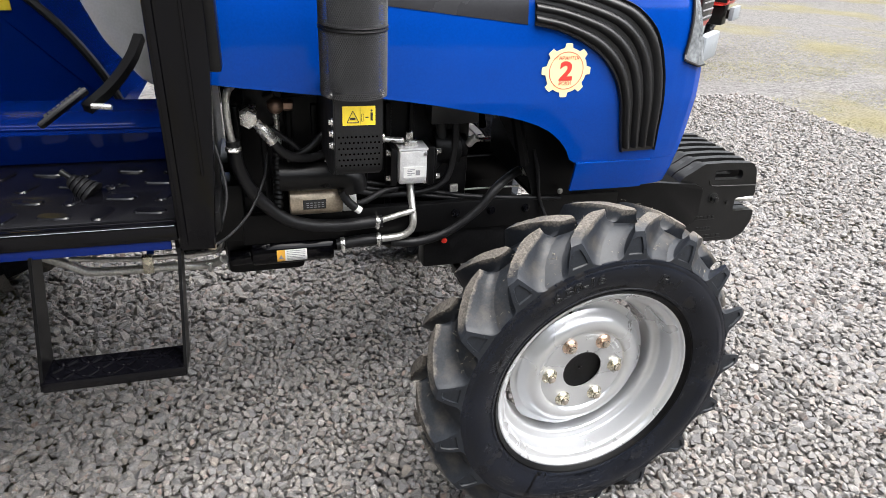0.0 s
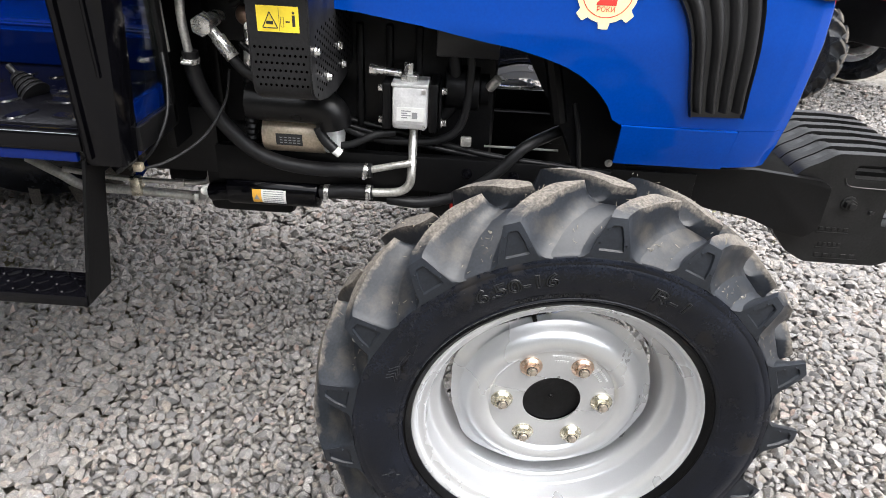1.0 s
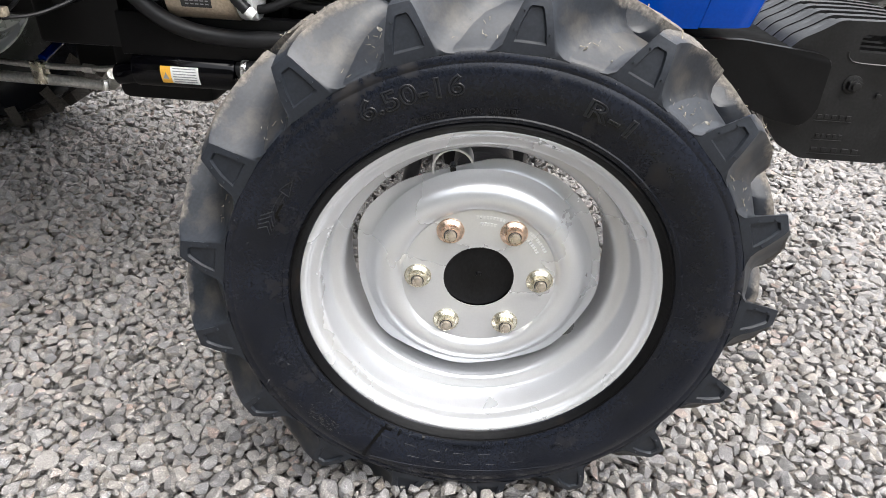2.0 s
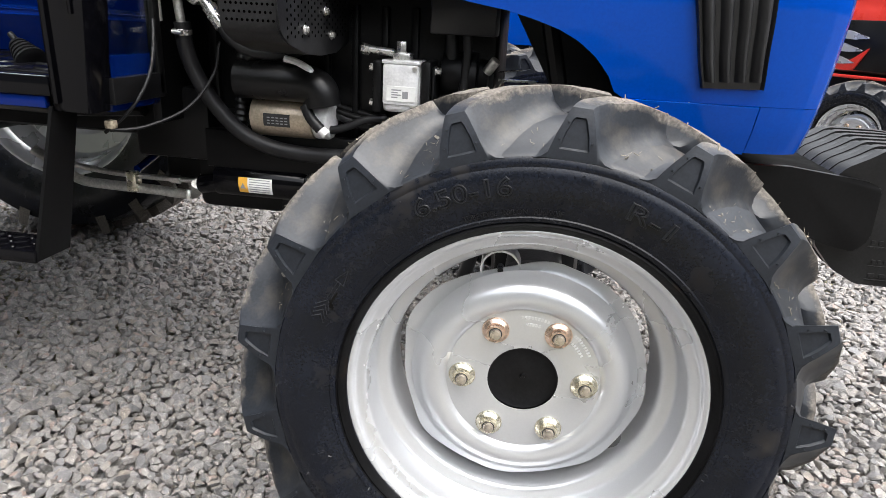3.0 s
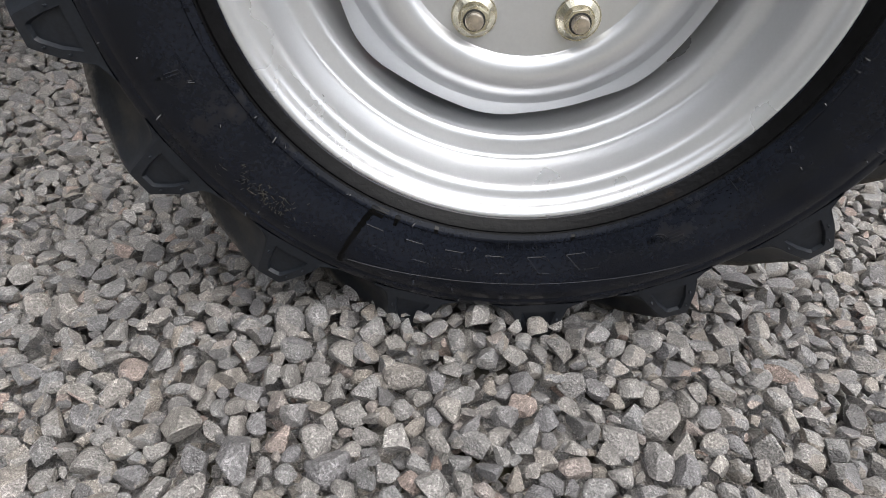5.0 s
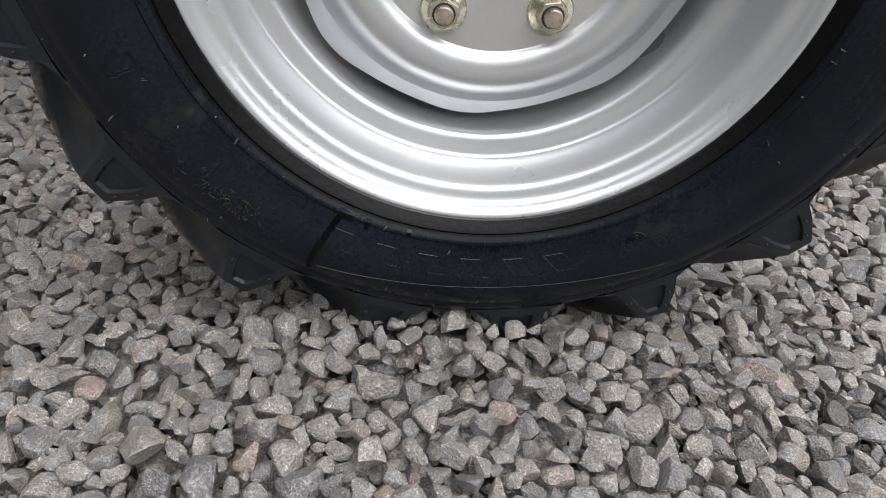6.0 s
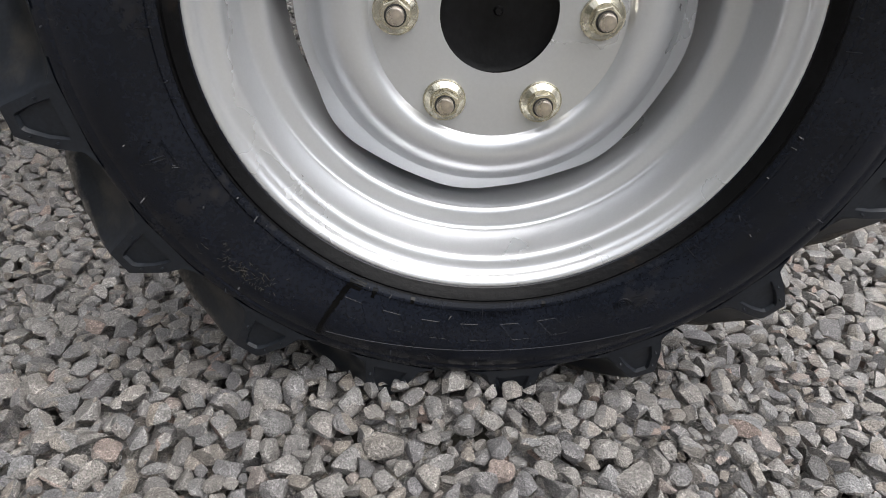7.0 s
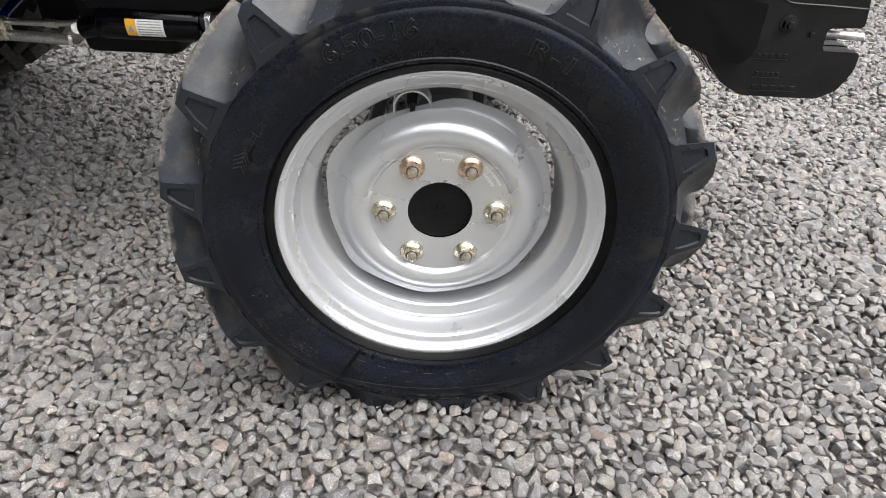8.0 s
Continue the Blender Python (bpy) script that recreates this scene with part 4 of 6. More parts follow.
for i in range(len(prof)):
    k = (i + 1) % len(prof)
    bm.faces.new((a[i], a[k], b[k], b[i]))
bm.faces.new(a)
bm.faces.new(b[::-1])
bmesh.ops.bevel(bm, geom=[e for e in bm.edges if abs(e.verts[0].co.x - e.verts[1].co.x) < 0.001], offset=0.003, segments=2, affect="EDGES")
HOLE = material("dark_hole", (0.0008, 0.0008, 0.0008), 0.9, vary=0.1, bump=0.0, spec=0.0)
shield = part("heat_shield", bm, material("satin_black_shield", (0.010, 0.010, 0.011), 0.45, vary=0.3, scale=15, bump=0.08, spec=0.3), tractor, "black sheet-metal heat shield with rows of holes")
bm = bmesh.new()
for r in range(6):
    for k in range(10):
        z, x = 0.870 - 0.0115 * r, -0.504 + 0.0082 * k + 0.004 * (r % 2)
        y = 0.2350 if z > 0.838 else 0.2350 + (0.838 - z) * 0.04
        rod(bm, (x, y - 0.0003, z), (x, y + 0.003, z), 0.0021, 10)
stuff(part("shield_hole", bm, HOLE, shield, smooth=False))
bm = bmesh.new()
for k in range(20):
    for r in range(8):
        rod(bm, (x1 - 0.001, 0.27 + 0.015 * k, 0.790 + 0.013 * r + 0.006 * (k % 2)), (x1 + 0.0005, 0.27 + 0.015 * k, 0.790 + 0.013 * r + 0.006 * (k % 2)), 0.0026, 8)
stuff(part("shield_hole", bm, HOLE, shield, smooth=False))
for at, out in (((x0, 0.252, 0.946), (-1, 0, 0)), ((x0, 0.252, 0.895), (-1, 0, 0)), ((x0, 0.252, 0.872), (-1, 0, 0)), ((x0, 0.255, 0.848), (-1, 0, 0)), ((x1, 0.262, 0.946), (1, 0, 0)), ((x1, 0.34, 0.80), (1, 0, 0)), ((x1, 0.47, 0.79), (1, 0, 0)), ((x1, 0.44, 0.83), (1, 0, 0)), ((x1, 0.262, 0.86), (1, 0, 0))):
    part("shield_bolt", hexbolt(bmesh.new(), at, out, 0.0055, 0.006, 0.008), STEEL, shield)
bm = bmesh.new()
box(bm, (-0.4965, 0.2338, 0.893), (-0.4335, 0.236, 0.930), 0.0006)
sticker = part("hot_surface_sticker", bm, YELLOW, shield, "yellow hot-surface warning sticker", smooth=False)
bm = bmesh.new()
tri3 = [(-0.488, 0.899), (-0.4655, 0.899), (-0.47675, 0.9215)]
for i in range(3):
    tube(bm, [(tri3[i][0], 0.2334, tri3[i][1]), (tri3[(i + 1) % 3][0], 0.2334, tri3[(i + 1) % 3][1])], 0.0008, 6)
box(bm, (-0.482, 0.2332, 0.904), (-0.472, 0.234, 0.9085))
box(bm, (-0.4630, 0.2332, 0.895), (-0.4625, 0.234, 0.928))
tube(bm, [(-0.4605, 0.2334, 0.901), (-0.4605, 0.2334, 0.915), (-0.4560, 0.2334, 0.915), (-0.4560, 0.2334, 0.901), (-0.4605, 0.2334, 0.901)], 0.0004, 5, 1)
box(bm, (-0.453, 0.2332, 0.9075), (-0.447, 0.234, 0.9095))
box(bm, (-0.4432, 0.2332, 0.902), (-0.4388, 0.234, 0.918))
rod(bm, (-0.441, 0.2332, 0.9215), (-0.441, 0.234, 0.9215), 0.002, 12)
stuff(part("sticker_print", bm, INK, sticker, smooth=False))

for ob in tractor.children:
    if ob.name.split(".")[0] in ("exhaust_guard", "silencer", "heat_shield"):
        ob.location = (0.010, -0.022, -0.006)

# engine block and dark things in the bay
bm = bmesh.new()
box(bm, (-0.72, 0.56, 0.52), (-0.11, 0.82, 0.90), 0.02)
engine = part("engine_block", bm, CAST, tractor, "black engine block")
part("rocker_cover", box(bmesh.new(), (-0.60, 0.53, 0.86), (-0.12, 0.83, 0.95), 0.015), CAST, engine)
for k in range(8):
    part("block_rib", box(bmesh.new(), (-0.70 + 0.06 * k, 0.545, 0.54), (-0.685 + 0.06 * k, 0.57, 0.84), 0.004), CAST, engine)
part("oil_sump", box(bmesh.new(), (-0.55, 0.58, 0.42), (-0.12, 0.80, 0.54), 0.03), CAST, engine)
bm = bmesh.new()
box(bm, (-0.235, 0.50, 0.795), (-0.112, 0.60, 0.862), 0.004)
part("air_box", bm, material("dark_grey_plastic", (0.016, 0.016, 0.018), 0.42, vary=0.15, scale=12, bump=0.06), tractor, "dark grey plastic box in the engine bay")
bm = bmesh.new()
rod(bm, (-0.215, 0.56, 0.72), (-0.145, 0.56, 0.72), 0.045, 28, bevel=0.004)
rod(bm, (-0.145, 0.56, 0.72), (-0.125, 0.56, 0.72), 0.032, 28, bevel=0.004)
part("alternator", bm, CAST, tractor)
bm = bmesh.new()
box(bm, (-0.152, 0.615, 0.7075), (-0.029, 0.625, 0.7125), 0.001)
part("bracket", bm, STEEL, tractor, "bright steel strip behind the hoses")
bm = bmesh.new()
rod(bm, (-0.215, 0.53, 0.865), (-0.205, 0.53, 0.94), 0.018, 20)
tube(bm, [(-0.20, 0.54, 0.80), (-0.195, 0.54, 0.74), (-0.20, 0.545, 0.69), (-0.235, 0.56, 0.645)], 0.014)
part("coolant_hose", bm, HOSE, tractor)
# radiator frame
bm = bmesh.new()
box(bm, (0.05, 0.52, 0.60), (0.08, 0.84, 1.10), 0.004)
for y in (0.50, 0.84):
    tube(bm, [(-0.070, y, 1.05), (0.02, y, 0.68)], 0.016, 8)
plate(bm, [(-0.105, 0.875), (0.170, 0.875), (0.170, 0.575), (0.06, 0.575), (0.045, 0.63), (0.004, 0.700), (-0.075, 0.836)], 0.500, 0.506)
# black sheet added on the far side so the bay behind stays dark
box(bm, (-0.30, 0.885, 0.40), (0.16, 0.891, 0.63), 0.001)
part("radiator_frame", bm, BLACK, tractor)
for y in (0.51, 0.85):
    bm = bmesh.new()
    box(bm, (-0.70, y - 0.012, 0.505), (0.32, y + 0.012, 0.585), 0.003)
    part("chassis_rail", bm, BLACK, tractor, "black chassis rail under the engine")
# the last two are black blocks added to keep the gaps there dark
for name, lo, hi, soft_edge in (("clutch_housing", (-0.75, 0.54, 0.40), (-0.55, 0.84, 0.62), 0.02), ("battery_tray", (-0.86, 0.50, 0.515), (-0.69, 0.60, 0.665), 0.01), ("gearbox_cover", (-0.88, 0.63, 0.425), (-0.56, 0.70, 0.53), 0.01)):
    bm = bmesh.new()
    box(bm, lo, hi, soft_edge)
    part(name, bm, BLACK, tractor)
bm = bmesh.new()
box(bm, (-0.60, 0.55, 0.505), (-0.10, 0.60, 0.56), 0.003)
for x in (-0.16, -0.06, 0.04):
    hexbolt(bm, (x, 0.497, 0.555), (0, -1, 0), 0.009, 0.008, 0.012)
part("engine_mount", bm, BLACK_GLOSS, tractor)
part("axle_support", box(bmesh.new(), (-0.24, 0.515, 0.385), (0.10, 0.575, 0.51), 0.01), CAST, tractor)
bm = bmesh.new()
tube(bm, [(-0.45, 0.555, 0.645), (-0.25, 0.545, 0.608), (-0.10, 0.52, 0.588), (0.14, 0.495, 0.578)], 0.0065, 10)
part("loom_conduit", bm, HOSE, tractor)
bm = bmesh.new()
tube(bm, [(0.045, 0.50, 0.72), (0.060, 0.49, 0.66), (0.075, 0.49, 0.58), (0.11, 0.47, 0.495)], 0.005, 8)
part("breather_hose", bm, HOSE, tractor)
bm = bmesh.new()
hexbolt(bm, (0.13, 0.487, 0.603), (0, -1, 0), 0.006, 0.006, 0.008)
part("frame_bolt", bm, TIN, tractor)

# hydraulic pump
earlier = set(tractor.children)
bm = bmesh.new()
box(bm, (-0.333, 0.452, 0.662), (-0.2595, 0.53, 0.756), 0.010, seg=3)
box(bm, (-0.331, 0.446, 0.676), (-0.2615, 0.46, 0.752), 0.005)
box(bm, (-0.333, 0.446, 0.752), (-0.2595, 0.51, 0.759), 0.002)
PUMP_AT = (0.0135, 0.028, -0.0135)
pump = part("hydraulic_pump", bm, ALU, tractor, "white cast-aluminium gear pump between black covers")
pump.location = PUMP_AT
for lo, hi in (((-0.352, 0.452, 0.660), (-0.3345, 0.54, 0.757)), ((-0.258, 0.452, 0.658), (-0.240, 0.54, 0.759)), ((-0.2385, 0.460, 0.665), (-0.2335, 0.54, 0.750))):
    part("pump_cover", box(bmesh.new(), lo, hi, 0.005), CAST, pump)
for x, s in ((-0.350, -1), (-0.2335, 1)):
    for z in (0.676, 0.742):
        part("pump_bolt", hexbolt(bmesh.new(), (x, 0.468, z), (s, 0, 0), 0.007, 0.009, 0.009), STEEL, pump)
for z in (0.672, 0.745):
    part("pump_bolt", hexbolt(bmesh.new(), (-0.268, 0.4465, z), (0, -1, 0), 0.0052, 0.004), STEEL, pump)
bm = bmesh.new()
box(bm, (-0.322, 0.4438, 0.684), (-0.267, 0.4458, 0.712), 0.0005)
lab = part("pump_label", bm, WHITE, pump, "white label with illegible print", smooth=False)
bm = bmesh.new()
for k in range(4):
    box(bm, (-0.312, 0.4433, 0.704 - 0.0045 * k), (-0.312 + (0.012 if k % 2 else 0.019), 0.444, 0.7063 - 0.0045 * k))
box(bm, (-0.291, 0.4433, 0.690), (-0.280, 0.444, 0.703))
stuff(part("label_print", bm, GREY_TEXT, lab, smooth=False))
bm = bmesh.new()
box(bm, (-0.316, 0.462, 0.752), (-0.282, 0.50, 0.772), 0.004)
rod(bm, (-0.302, 0.478, 0.770), (-0.302, 0.478, 0.792), 0.010, 6, bevel=0.001)
rod(bm, (-0.316, 0.478, 0.770), (-0.372, 0.478, 0.775), 0.0075, 14)
rod(bm, (-0.365, 0.478, 0.774), (-0.380, 0.478, 0.776), 0.011, 6, bevel=0.001)
part("pump_fitting", bm, STEEL, tractor, "bright steel pipe fitting on the pump").location = PUMP_AT
bm = bmesh.new()
tube(bm, [(-0.293, 0.534, 0.650), (-0.293, 0.522, 0.615), (-0.292, 0.490, 0.555), (-0.296, 0.484, 0.525), (-0.315, 0.485, 0.507), (-0.345, 0.486, 0.501), (-0.385, 0.487, 0.499)], 0.0095, 14)
tube(bm, [(-0.292, 0.482, 0.575), (-0.330, 0.480, 0.567), (-0.385, 0.480, 0.553)], 0.0075, 12)
rod(bm, (-0.293, 0.534, 0.636), (-0.293, 0.536, 0.649), 0.014, 20, bevel=0.002)
part("suction_pipe", bm, TIN, tractor, "plated steel suction pipe with a side branch")


def clamp(at, along, r):
    """A worm-drive hose clamp."""
    bm = bmesh.new()
    at, d = Vector(at), Vector(along).normalized()
    rod(bm, at - d * 0.0055, at + d * 0.0055, r, 28, bevel=0.0008)
    o = d.orthogonal().normalized()
    side = Vector((0, -1, 0)) - d * d.dot(Vector((0, -1, 0)))
    side.normalize()
    q = at + side * (r + 0.003)
    e = d.cross(side)
    rod(bm, q - e * 0.009, q + e * 0.011, 0.0042, 12)
    return part("hose_clamp", bm, STEEL, tractor, "bright worm-drive hose clamp")


clamp((-0.388, 0.480, 0.552), (1, 0, -0.2), 0.0165)
clamp((-0.384, 0.487, 0.499), (1, 0, 0), 0.0165)
clamp((-0.476, 0.490, 0.492), (1, 0, 0), 0.0165)
clamp((-0.714, 0.444, 0.772), (0.05, 0, 1), 0.0175)
clamp((0.026, 0.556, 0.640), (1, 0.2, 0.5), 0.0155)
bm = bmesh.new()
tube(bm, [(-0.713, 0.444, 0.790), (-0.712, 0.446, 0.750), (-0.702, 0.452, 0.705), (-0.672, 0.46, 0.645), (-0.620, 0.468, 0.588), (-0.560, 0.474, 0.560), (-0.480, 0.478, 0.550), (-0.375, 0.480, 0.553)], 0.0155, 16)
part("return_hose", bm, HOSE, tractor, "thick black rubber hose")
bm = bmesh.new()
tube(bm, [(-0.375, 0.487, 0.499), (-0.43, 0.489, 0.497), (-0.490, 0.491, 0.489)], 0.0150, 16)
part("suction_hose", bm, HOSE, tractor)
bm = bmesh.new()
tube(bm, [(0.035, 0.56, 0.646), (-0.005, 0.545, 0.632), (-0.060, 0.51, 0.612), (-0.115, 0.50, 0.555), (-0.190, 0.50, 0.500), (-0.270, 0.50, 0.476), (-0.345, 0.50, 0.480)], 0.0125, 14)
part("coolant_hose", bm, HOSE, tractor)
bm = bmesh.new()
tube(bm, [(-0.660, 0.50, 0.905), (-0.690, 0.47, 0.912), (-0.712, 0.450, 0.900), (-0.719, 0.445, 0.872), (-0.719, 0.444, 0.830), (-0.714, 0.444, 0.775)], 0.0085, 14)
part("heater_pipe", bm, TIN, tractor, "bent plated pipe")
bm = bmesh.new()
tube(bm, [(-0.752, 0.43, 0.92), (-0.754, 0.43, 0.86), (-0.752, 0.43, 0.79)], 0.0075, 14)
part("heater_pipe", bm, TIN, tractor)
# hydraulic unions
bm = bmesh.new()
rod(bm, (-0.676, 0.452, 0.843), (-0.676, 0.420, 0.841), 0.0205, 6, bevel=0.003)
rod(bm, (-0.672, 0.440, 0.845), (-0.672, 0.500, 0.845), 0.014, 16)
part("union_nut", bm, STEEL, tractor, "large bright hexagon union nut")
bm = bmesh.new()
rod(bm, (-0.662, 0.436, 0.832), (-0.640, 0.434, 0.803), 0.0105, 14)
rod(bm, (-0.652, 0.435, 0.820), (-0.626, 0.433, 0.785), 0.0135, 20, bevel=0.001)
part("hose_ferrule", bm, STEEL, tractor)
bm = bmesh.new()
tube(bm, [(-0.636, 0.434, 0.798), (-0.612, 0.433, 0.765), (-0.575, 0.44, 0.745), (-0.525, 0.46, 0.742), (-0.47, 0.50, 0.76)], 0.0105, 12)
part("pressure_hose", bm, HOSE, tractor)
bm = bmesh.new()
tube(bm, [(-0.60, 0.47, 0.73), (-0.55, 0.47, 0.755), (-0.50, 0.48, 0.80), (-0.45, 0.50, 0.82)], 0.009, 10)
tube(bm, [(-0.63, 0.49, 0.80), (-0.59, 0.48, 0.77), (-0.55, 0.47, 0.735)], 0.006, 10)
part("pressure_hose", bm, HOSE, tractor)
bm = bmesh.new()
rod(bm, (-0.600, 0.50, 0.851), (-0.578, 0.50, 0.851), 0.013, 6, bevel=0.0015)
bmesh.ops.create_uvsphere(bm, u_segments=20, v_segments=12, radius=0.0195, matrix=Matrix.Translation((-0.616, 0.497, 0.851)))
part("banjo_union", bm, material("coppery_union", (0.30, 0.20, 0.15), 0.35, metal=0.7, vary=0.2, scale=60, bump=0.05), tractor, "coppery banjo union")
bm = bmesh.new()
rod(bm, (-0.616, 0.50, 0.84), (-0.618, 0.495, 0.765), 0.0075, 14)
rod(bm, (-0.617, 0.497, 0.79), (-0.619, 0.494, 0.755), 0.0105, 14, bevel=0.001)
part("hose_ferrule", bm, STEEL, tractor)
bm = bmesh.new()
tube(bm, [(-0.619, 0.494, 0.757), (-0.621, 0.49, 0.70), (-0.624, 0.488, 0.64), (-0.632, 0.49, 0.58)], 0.0115, 12, 10, ridged=0.22)
part("spiral_wrapped_hose", bm, PLASTIC, tractor, "black hose in a spiral wrap")
bm = bmesh.new()
rod(bm, (-0.655, 0.48, 0.90), (-0.655, 0.48, 0.93), 0.010, 12)
rod(bm, (-0.64, 0.49, 0.87), (-0.62, 0.49, 0.88), 0.008, 10)
box(bm, (-0.69, 0.50, 0.80), (-0.60, 0.56, 0.92), 0.006)
part("valve_block", bm, CAST, tractor)
# starter
bm = bmesh.new()
rod(bm, (-0.600, 0.505, 0.618), (-0.474, 0.505, 0.618), 0.040, 36, bevel=0.003)
starter = part("starter_motor", bm, GOLD, tractor, "dull gold starter motor with a name plate")
bm = bmesh.new()
rod(bm, (-0.474, 0.505, 0.618), (-0.440, 0.505, 0.618), 0.0385, 36, bevel=0.006)
part("starter_cap", bm, ALU, starter)
bm = bmesh.new()
for k in range(6):
    a0, a1 = radians(165 + 6 * k), radians(171 + 6 * k)
    bm.faces.new([bm.verts.new((x, 0.505 + 0.0406 * math.cos(a), 0.618 + 0.0406 * math.sin(a))) for x, a in ((-0.57, a0), (-0.515, a0), (-0.515, a1), (-0.57, a1))])
plate_ob = part("name_plate", bm, INK, starter, "dark name plate")
bm = bmesh.new()
for k in range(3):
    a = radians(176 + 8 * k)
    p = (0.505 + 0.0409 * math.cos(a), 0.618 + 0.0409 * math.sin(a))
    for q in range(5):
        x = -0.562 + 0.009 * q
        bm.faces.new([bm.verts.new((x + dx, p[0], p[1] + dz)) for dx, dz in ((0, -0.001), (0.006, -0.001), (0.006, 0.001), (0, 0.001))])
stuff(part("plate_print", bm, GREY_TEXT, plate_ob, smooth=False))
bm = bmesh.new()
tube(bm, [(-0.618, 0.475, 0.690), (-0.57, 0.472, 0.690), (-0.51, 0.470, 0.690), (-0.475, 0.470, 0.688), (-0.455, 0.471, 0.676), (-0.450, 0.472, 0.650)], 0.036, 24)
for x in (-0.585, -0.573):
    rod(bm, (x - 0.003, 0.474, 0.690), (x + 0.003, 0.474, 0.690), 0.0375, 24)
part("solenoid_boot", bm, PLASTIC, tractor, "soft black rubber boot over the solenoid")
bm = bmesh.new()
tube(bm, [(-0.478, 0.452, 0.652), (-0.466, 0.45, 0.628), (-0.446, 0.45, 0.607)], 0.010, 12, 8, ridged=0.1)
part("cable_sleeve", bm, HOSE, tractor)
bm = bmesh.new()
rod(bm, (-0.448, 0.450, 0.609), (-0.434, 0.450, 0.598), 0.0095, 14, bevel=0.002)
part("white_plug", bm, WHITE, tractor)
bm = bmesh.new()
tube(bm, [(-0.515, 0.452, 0.735), (-0.490, 0.450, 0.730), (-0.468, 0.452, 0.718), (-0.463, 0.455, 0.705)], 0.0065, 8)
part("terminal_cover", bm, ALU, tractor)
bm = bmesh.new()
tube(bm, [(-0.46, 0.49, 0.60), (-0.42, 0.49, 0.605), (-0.37, 0.50, 0.625), (-0.33, 0.51, 0.63)], 0.008, 10)
part("battery_cable", bm, HOSE, tractor)
# reservoir / silencer drum
bm = bmesh.new()
rod(bm, (-0.700, 0.520, 0.474), (-0.497, 0.520, 0.477), 0.036, 36, bevel=0.006)
rod(bm, (-0.500, 0.515, 0.480), (-0.478, 0.495, 0.490), 0.016, 20)
rod(bm, (-0.750, 0.535, 0.452), (-0.698, 0.525, 0.462), 0.021, 20, bevel=0.002)
drum = part("hydraulic_filter", bm, BLACK_GLOSS, tractor, "black cylindrical filter with a sticker")
bm = bmesh.new()
for x0_, x1_, mi in ((-0.640, -0.620, 0), (-0.620, -0.566, 1)):
    for k in range(6):
        a0, a1 = radians(158 + 9 * k), radians(167 + 9 * k)
        f = bm.faces.new([bm.verts.new((x, 0.520 + 0.0365 * math.cos(a), 0.4755 + 0.0365 * math.sin(a))) for x, a in ((x0_, a0), (x1_, a0), (x1_, a1), (x0_, a1))])
        f.material_index = mi
lab = part("filter_sticker", bm, ORANGE, drum, "orange and white sticker with illegible print", mats=(WHITE,))
bm = bmesh.new()
for k in range(6):
    a = radians(164 + 8 * k)
    y, z = 0.520 + 0.0369 * math.cos(a), 0.4755 + 0.0369 * math.sin(a)
    bm.faces.new([bm.verts.new((x, y, z + dz)) for x, dz in ((-0.616, -0.0008), (-0.571, -0.0008), (-0.571, 0.0008), (-0.616, 0.0008))])
a = radians(186)
bm.faces.new([bm.verts.new((x, 0.520 + 0.0369 * math.cos(a), 0.4755 + 0.0369 * math.sin(a) + dz)) for x, dz in ((-0.636, -0.006), (-0.624, -0.006), (-0.630, 0.006))])
stuff(part("sticker_print", bm, GREY_TEXT, lab, smooth=False))
bm = bmesh.new()
tube(bm, [(-0.755, 0.545, 0.450), (-0.80, 0.60, 0.408), (-0.90, 0.60, 0.410), (-1.04, 0.60, 0.412), (-1.09, 0.60, 0.418), (-1.13, 0.60, 0.442), (-1.20, 0.60, 0.48)], 0.0115, 14)
part("steel_pipe", bm, TIN, tractor, "plated steel pipe under the cab floor")
bm = bmesh.new()
tube(bm, [(-0.755, 0.585, 0.495), (-0.762, 0.59, 0.462), (-0.785, 0.60, 0.444), (-0.86, 0.60, 0.440), (-1.00, 0.60, 0.442), (-1.12, 0.60, 0.455)], 0.0065, 12)
rod(bm, (-0.850, 0.60, 0.440), (-0.828, 0.60, 0.440), 0.010, 6)
part("steel_pipe", bm, TIN, tractor)
bm = bmesh.new()
box(bm, (-0.955, 0.582, 0.404), (-0.930, 0.606, 0.452), 0.002)
part("pipe_bracket", bm, ZINC, tractor, "yellow zinc pipe bracket")
bm = bmesh.new()
hexbolt(bm, (-0.795, 0.578, 0.425), (0, -0.2, -1), 0.006, 0.02, 0.010)
part("pipe_bolt", bm, STEEL, tractor)
# thin control cables
bm = bmesh.new()
tube(bm, [(-0.628, 0.45, 0.76), (-0.640, 0.44, 0.70), (-0.675, 0.40, 0.64), (-0.725, 0.34, 0.61), (-0.77, 0.30, 0.605)], 0.0030, 8)
part("control_cable", bm, HOSE, tractor)
bm = bmesh.new()
tube(bm, [(-0.735, 0.41, 0.80), (-0.722, 0.38, 0.74), (-0.720, 0.35, 0.69), (-0.74, 0.32, 0.64), (-0.78, 0.30, 0.60)], 0.0032, 8)
part("control_cable", bm, HOSE, tractor)
bm = bmesh.new()
box(bm, (-0.762, 0.275, 0.612), (-0.746, 0.292, 0.627), 0.003)
part("cable_plug", bm, material("brown_white_plug", (0.27, 0.23, 0.17), 0.5, vary=0.4, scale=120, bump=0.2), tractor, "cream cable plug with loose wires")

